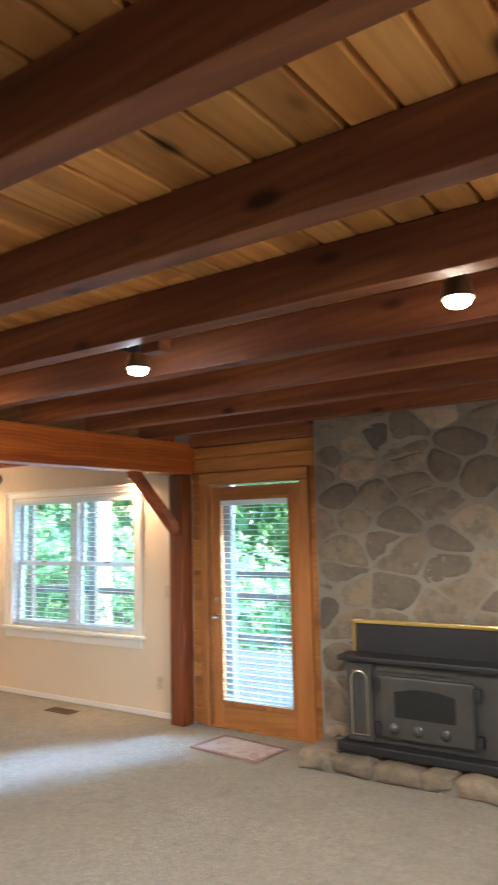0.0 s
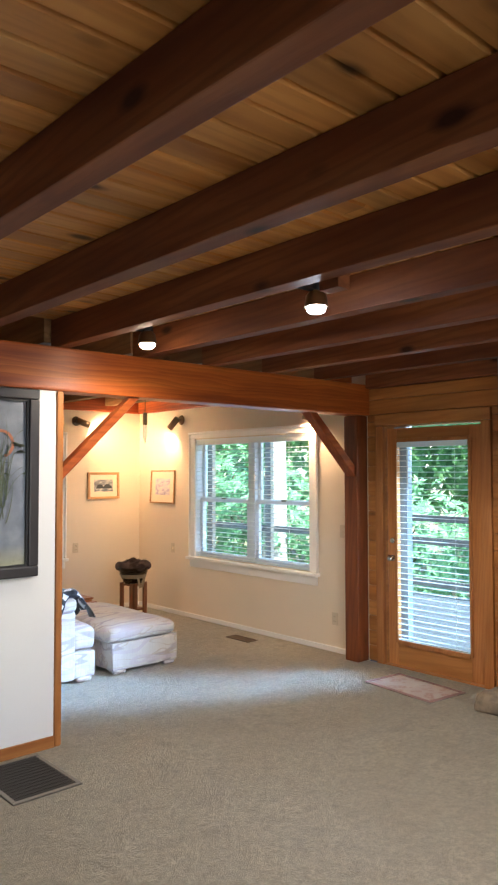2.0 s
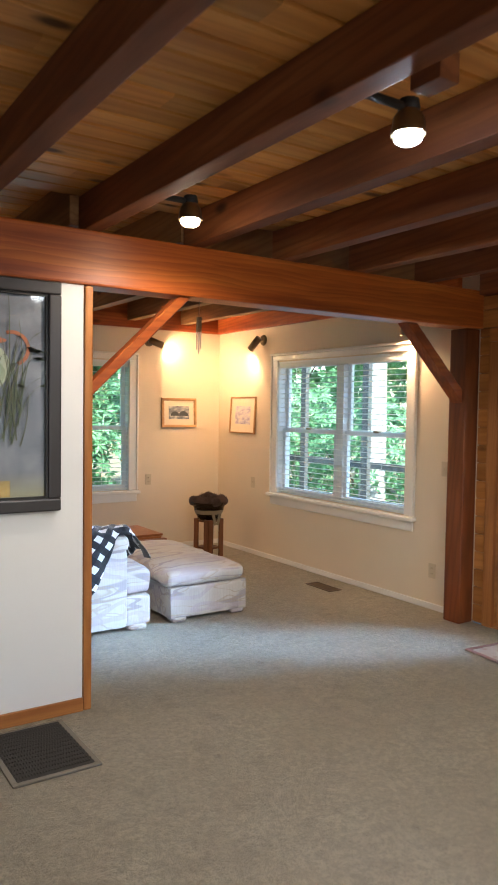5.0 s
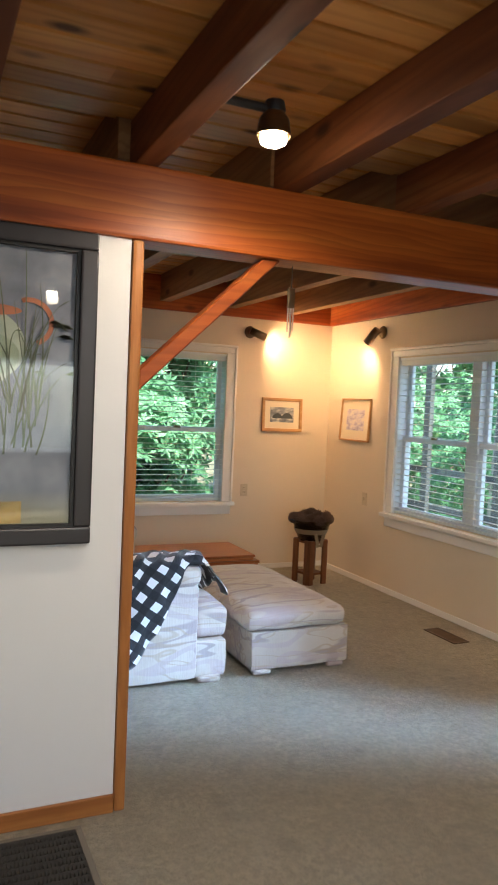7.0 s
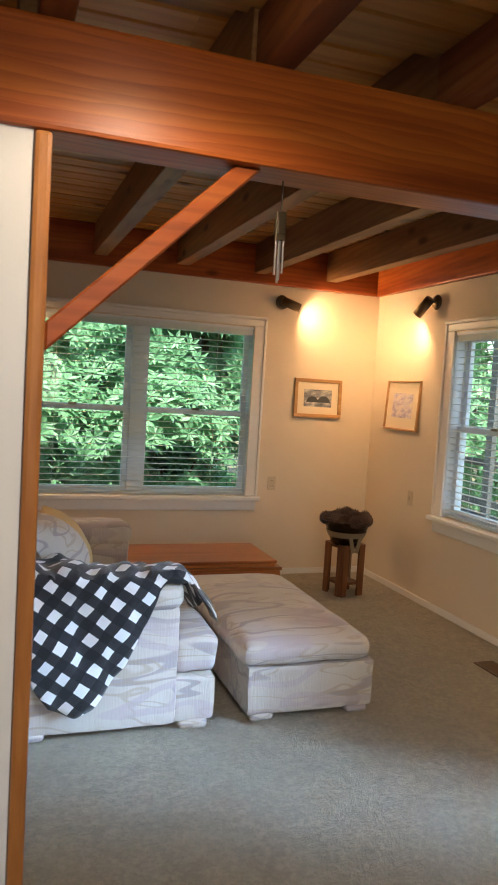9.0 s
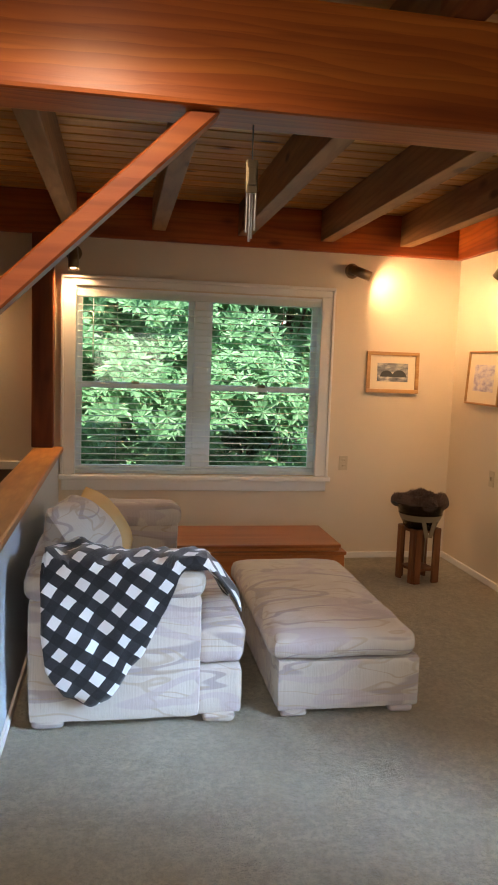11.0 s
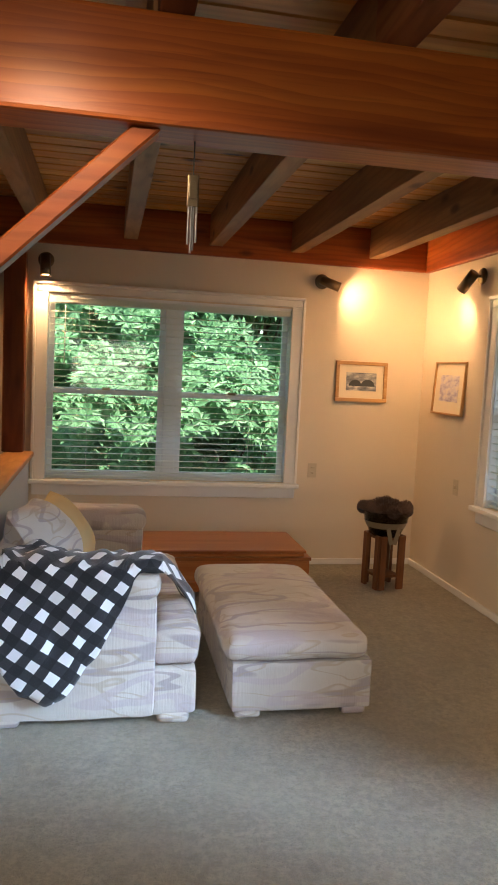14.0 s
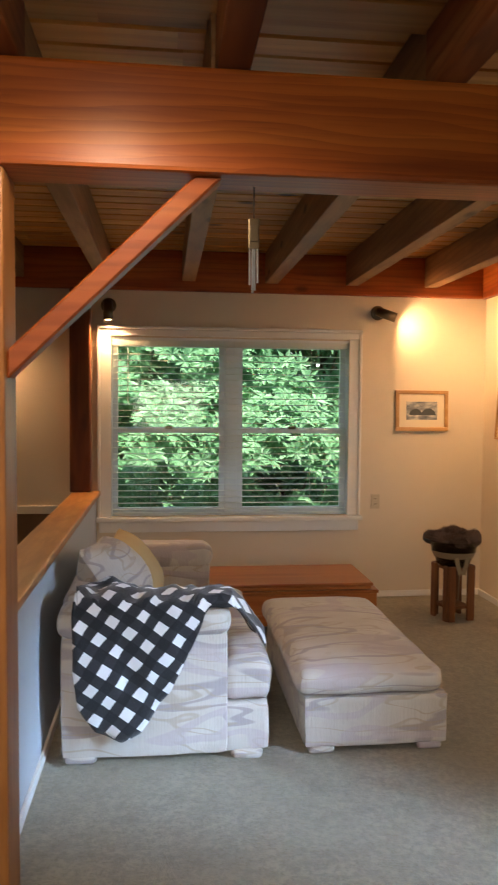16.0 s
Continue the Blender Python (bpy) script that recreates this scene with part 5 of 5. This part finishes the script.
def grille():
    x0, x1, y0, y1 = 1.747, 2.132, 3.42, 3.948
    g = thing("floor_grille", "large dark metal floor return grille in the carpet", "grille", at=(0, 0, 0))
    # flat black sheet on the carpet paints the shade below the slats
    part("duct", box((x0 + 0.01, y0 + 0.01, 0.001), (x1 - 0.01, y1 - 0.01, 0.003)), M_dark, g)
    rim = plain("grille rim metal", (0.20, 0.175, 0.14), 0.5, 0.3, 0.1, 10, 0.05)
    for lo, hi in (((x0, y0, 0.001), (x1, y0 + 0.024, 0.012)), ((x0, y1 - 0.024, 0.001), (x1, y1, 0.012)), ((x0, y0 + 0.024, 0.001), (x0 + 0.024, y1 - 0.024, 0.012)), ((x1 - 0.024, y0 + 0.024, 0.001), (x1, y1 - 0.024, 0.012))):
        part("rim", box(lo, hi, 0.003), rim, g)
    me = mesh_of("slat", box((x0 + 0.024, -0.011, -0.0012), (x1 - 0.024, 0.011, 0.0012)), M_grille)
    n = 13
    for i in range(n):
        s = new("slat", me)
        s.parent = g
        s.location = (0, y0 + 0.034 + (y1 - y0 - 0.068) * i / (n - 1), 0.0085)
        s.rotation_euler = (radians(28), 0, 0)
    bar = mesh_of("cross_bar", box((-0.0016, y0 + 0.024, 0.004), (0.0016, y1 - 0.024, 0.0105)), M_grille)
    for i in range(26):
        c = new("cross_bar", bar)
        c.parent = g
        c.location = (x0 + 0.034 + (x1 - x0 - 0.068) * i / 25, 0, 0)


grille()


def register():
    x0, x1, y0, y1 = 4.94, 5.075, 5.245, 5.578
    g = thing("floor_register", "brown metal floor heating register in the carpet", "register", at=(0, 0, 0))
    part("rim", boxes([((x0, y0, 0.001), (x1, y0 + 0.014, 0.009)), ((x0, y1 - 0.014, 0.001), (x1, y1, 0.009)), ((x0, y0 + 0.014, 0.001), (x0 + 0.014, y1 - 0.014, 0.009)), ((x1 - 0.014, y0 + 0.014, 0.001), (x1, y1 - 0.014, 0.009))], 0.002), M_ventmetal, g)
    # another black sheet, painting the shade between the louvres
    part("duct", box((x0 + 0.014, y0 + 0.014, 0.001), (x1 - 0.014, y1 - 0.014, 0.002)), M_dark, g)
    me = mesh_of("louvre", box((x0 + 0.014, -0.004, -0.001), (x1 - 0.014, 0.004, 0.001)), M_ventmetal)
    for i in range(18):
        s = new("louvre", me)
        s.parent = g
        s.location = (0, y0 + 0.024 + (y1 - y0 - 0.048) * i / 17, 0.0055)
        s.rotation_euler = (radians(35), 0, 0)


register()


def doormat():
    x0, x1, y0, y1 = 4.69, 5.09, 2.94, 3.60
    m = pose((x0 + x1) / 2, (y0 + y1) / 2, 0, 0, 0, -6)
    r = tagged(new("rug"), "small faded reddish woven rug before the door", "rug")
    r.matrix_world = m
    w, h = (x1 - x0) / 2, (y1 - y0) / 2
    bm = bmesh.new()
    nx, ny = 16, 22
    gr = [[bm.verts.new((-w + 2 * w * i / nx, -h + 2 * h * j / ny, 0.008 + 0.003 * noise.noise(Vector((i * 0.6, j * 0.6, 3))))) for j in range(ny + 1)] for i in range(nx + 1)]
    for i in range(nx):
        for j in range(ny):
            bm.faces.new((gr[i][j], gr[i + 1][j], gr[i + 1][j + 1], gr[i][j + 1]))
    ob = part("woven_field", bm, M_rug, r, "", True)
    mod = ob.modifiers.new("thick", "SOLIDIFY")
    mod.thickness = 0.006
    edge = plain("rug border", (0.24, 0.13, 0.11), 0.95, 0, 0.25, 20, 0.3)
    part("border", boxes([((-w, -h, 0.009), (w, -h + 0.03, 0.0125)), ((-w, h - 0.03, 0.009), (w, h, 0.0125)), ((-w, -h + 0.03, 0.009), (-w + 0.03, h - 0.03, 0.0125)), ((w - 0.03, -h + 0.03, 0.009), (w, h - 0.03, 0.0125))], 0.002), edge, r, "darker woven border")


doormat()

# ---------------------------------------------------------------- outdoors
ground = part("ground", box((-60, -60, -0.9), (90, 90, -0.75)), M_soil)
tagged(ground, "leaf-littered garden ground", "ground", kind="structure")


def deck():
    d = thing("deck", "grey weathered board deck with a railing", "deck", kind="structure")
    w = 0.138
    for i in range(25):
        x = EW + 0.17 + i * 0.144
        part("plank", box((x, 0.6, -0.09), (x + w, 11.5, -0.06), 0.003), M_deck, d)
    part("fascia", box((EW + 0.17, 0.6, -0.3), (8.9, 11.5, -0.092)), M_rail, d)
    for z in (0.70, 0.12):
        part("rail", box((8.86, 0.6, z - 0.05), (8.90, 11.5, z + 0.05), 0.004), M_rail, d)
    part("rail", box((8.86, 0.6, 0.97), (8.90, 6.6, 1.06), 0.004), M_rail, d)
    for y in (0.7, 3.2, 6.55, 9.02, 10.6):
        part("post", box((8.78, y - 0.07, -0.06), (8.858, y + 0.07, 2.949 if y > 9 else 1.05), 0.005), M_rail, d)
    part("door_trim", box((EW + 0.165, 3.73, -0.055), (EW + 0.24, 3.87, 2.2), 0.004), M_trimshade, d, "pale painted exterior trim board")


deck()


def leaf_cloud(name, centres, per, length, width, material, seed, droop, kind_label):
    """Whorls of long leaves, each a folded blade of four triangles."""
    r = random.Random(seed)
    verts, faces = [], []
    for (cx, cy, cz, face) in centres:
        axis = (Vector(face) + Vector((r.uniform(-0.6, 0.6), r.uniform(-0.6, 0.6), r.uniform(-0.2, 0.7)))).normalized()
        u = axis.orthogonal().normalized()
        v = axis.cross(u)
        for k in range(per):
            a = 2 * math.pi * (k + r.random() * 0.6) / per
            out = (u * math.cos(a) + v * math.sin(a))
            d = (out + axis * r.uniform(-0.1, 0.5) - Vector((0, 0, droop * r.random()))).normalized()
            side = d.cross(axis).normalized()
            ln, w = length * r.uniform(0.6, 1.15), width * r.uniform(0.7, 1.2)
            o = Vector((cx, cy, cz))
            n = len(verts)
            fold = axis * w * 0.3
            verts += [o, o + d * ln * 0.5 + side * w + fold, o + d * ln, o + d * ln * 0.5 - side * w + fold, o + d * ln * 0.5]
            faces += [(n, n + 1, n + 4), (n + 1, n + 2, n + 4), (n + 2, n + 3, n + 4), (n + 3, n, n + 4)]
    me = bpy.data.meshes.new(name)
    me.from_pydata([tuple(q) for q in verts], [], faces)
    me.materials.append(material)
    return new(name, me)


def bush(x, y, z, rx, ry, rz, count, seed, face, length, width, per, material, label, category):
    r = random.Random(seed)
    t = thing("rhododendron_bush" if category == "bush" else "tree", label, category, "garden shrubs" if category == "bush" else "garden trees", at=(x, y, -0.75))
    cs = []
    while len(cs) < count:
        p = Vector((r.uniform(-1, 1), r.uniform(-1, 1), r.uniform(-1, 1)))
        l = p.length
        if l > 1 or l < 0.3 or p.dot(Vector(face)) < -0.35:
            continue
        if noise.noise(p * 2.3 + Vector((seed, 0, 0))) < -0.14:
            continue
        cs.append((p.x * rx, p.y * ry, p.z * rz + z + 0.75, tuple(p + Vector(face) * 0.4)))
    crown = leaf_cloud("crown", cs, per, length, width, material, seed, 0.35, label)
    crown.parent = t
    trunk = part("trunk", tube((0, 0, 0), (0.1, 0.05, z + 0.75), 0.09 * rz ** 0.5, 0.04), M_twig, t, "", True)
    for k in range(6):
        a = k * 1.05
        part("limb", tube((0.03, 0.02, 0.3 * (z + 0.75)), (rx * 0.6 * math.cos(a), ry * 0.6 * math.sin(a), z + 0.75 + 0.25 * rz), 0.035, 0.012, 8), M_twig, t, "", True)
    return t


k = 0
for x in (-1.7, -0.1, 1.4, 2.8, 4.1):
    for row, (y, z) in enumerate(((9.6, 0.45), (10.5, 1.8), (11.3, 3.3), (12.4, 4.9))):
        k += 1
        bush(x + 0.5 * row - 0.4, y, z, 1.35, 1.0, 1.35, 1750 if row < 2 else 1100, 20 + k, (0, -1, 0.1), 0.15, 0.024, 9, M_rhodo, "dense glossy rhododendron bush with long leaves", "bush")
for i, (x, y, z, s) in enumerate(((11.2, 2.0, 0.4, 1.7), (11.0, 5.2, 0.2, 1.6), (11.4, 8.4, 0.3, 1.7), (11.2, 11.4, 0.4, 1.8), (12.0, 14.5, 0.8, 2.2), (9.4, 13.6, 0.8, 1.9))):
    bush(x, y, z, s, s, s * 0.85, 620, 60 + i, (-1, 0, 0.1), 0.17, 0.03, 8, M_rhodo, "sunlit broad-leaved garden shrub", "bush")
for i, (x, y, z, s) in enumerate(((15.0, 3.0, 3.2, 3.2), (15.5, 8.0, 3.4, 3.4), (16.0, 13.0, 3.6, 3.6), (13.5, 18.0, 3.8, 3.8), (19.0, 22.0, 4.5, 5.0), (20.0, 10.0, 5.0, 5.0), (4.0, 17.0, 4.8, 4.2), (-1.5, 16.0, 4.8, 4.2), (9.5, 17.5, 4.5, 4.0))):
    bush(x, y, z, s, s, s, 900, 90 + i, (-1, -0.4, 0) if x > 10 else (0, -1, 0), 0.30, 0.085, 6, M_treeleaf, "leafy green garden tree", "tree")


def trunk_tree():
    t = thing("birch_tree", "thick pale-barked tree trunk beyond the deck", "tree", at=(10.2, 10.35, -0.75))
    bm = bmesh.new()
    rows = []
    for i in range(15):
        z = i * 0.5
        r = 0.27 - 0.012 * i + (0.12 if i == 0 else 0)
        rows.append([bm.verts.new((r * math.cos(a) * (1 + 0.06 * noise.noise(Vector((math.cos(a) * 2, math.sin(a) * 2, z)))) + 0.01 * i, r * math.sin(a), z)) for a in [2 * math.pi * q / 18 for q in range(18)]])
    for a, b in zip(rows, rows[1:]):
        for q in range(18):
            bm.faces.new((a[q], a[(q + 1) % 18], b[(q + 1) % 18], b[q]))
    part("trunk", bm, M_bark, t, "", True)
    for kk in range(4):
        part("limb", tube((0.1, 0, 5 + 0.4 * kk), (1.2 * math.cos(kk * 1.7), 1.2 * math.sin(kk * 1.7), 6.6 + 0.3 * kk), 0.08, 0.03, 10), M_bark, t, "", True)


trunk_tree()

# ---------------------------------------------------------------- pieces of walls and hearth
def planks():
    """Horizontal pine planks round the door."""
    z = 0.012
    w = 0.131
    while z < 2.40:
        top = min(z + w - 0.006, 2.398)
        if z < 2.17:
            spans = [(2.705, 2.813)] + ([(3.932, 4.029)])
            if top > 2.167 and z < 2.167:
                top = 2.166
        else:
            spans = [(2.705, 4.029)]
        for a, b in spans:
            if top - z > 0.01:
                p = part("plank", box((-0.010, (a - b) / 2, (z - top) / 2), (0.010, (b - a) / 2, (top - z) / 2), 0.004), M_plank, wall_e2)
                p.location = (EW + 0.009, (a + b) / 2, (z + top) / 2)
        z = top + 0.006


planks()
stones()
hearth_stones()
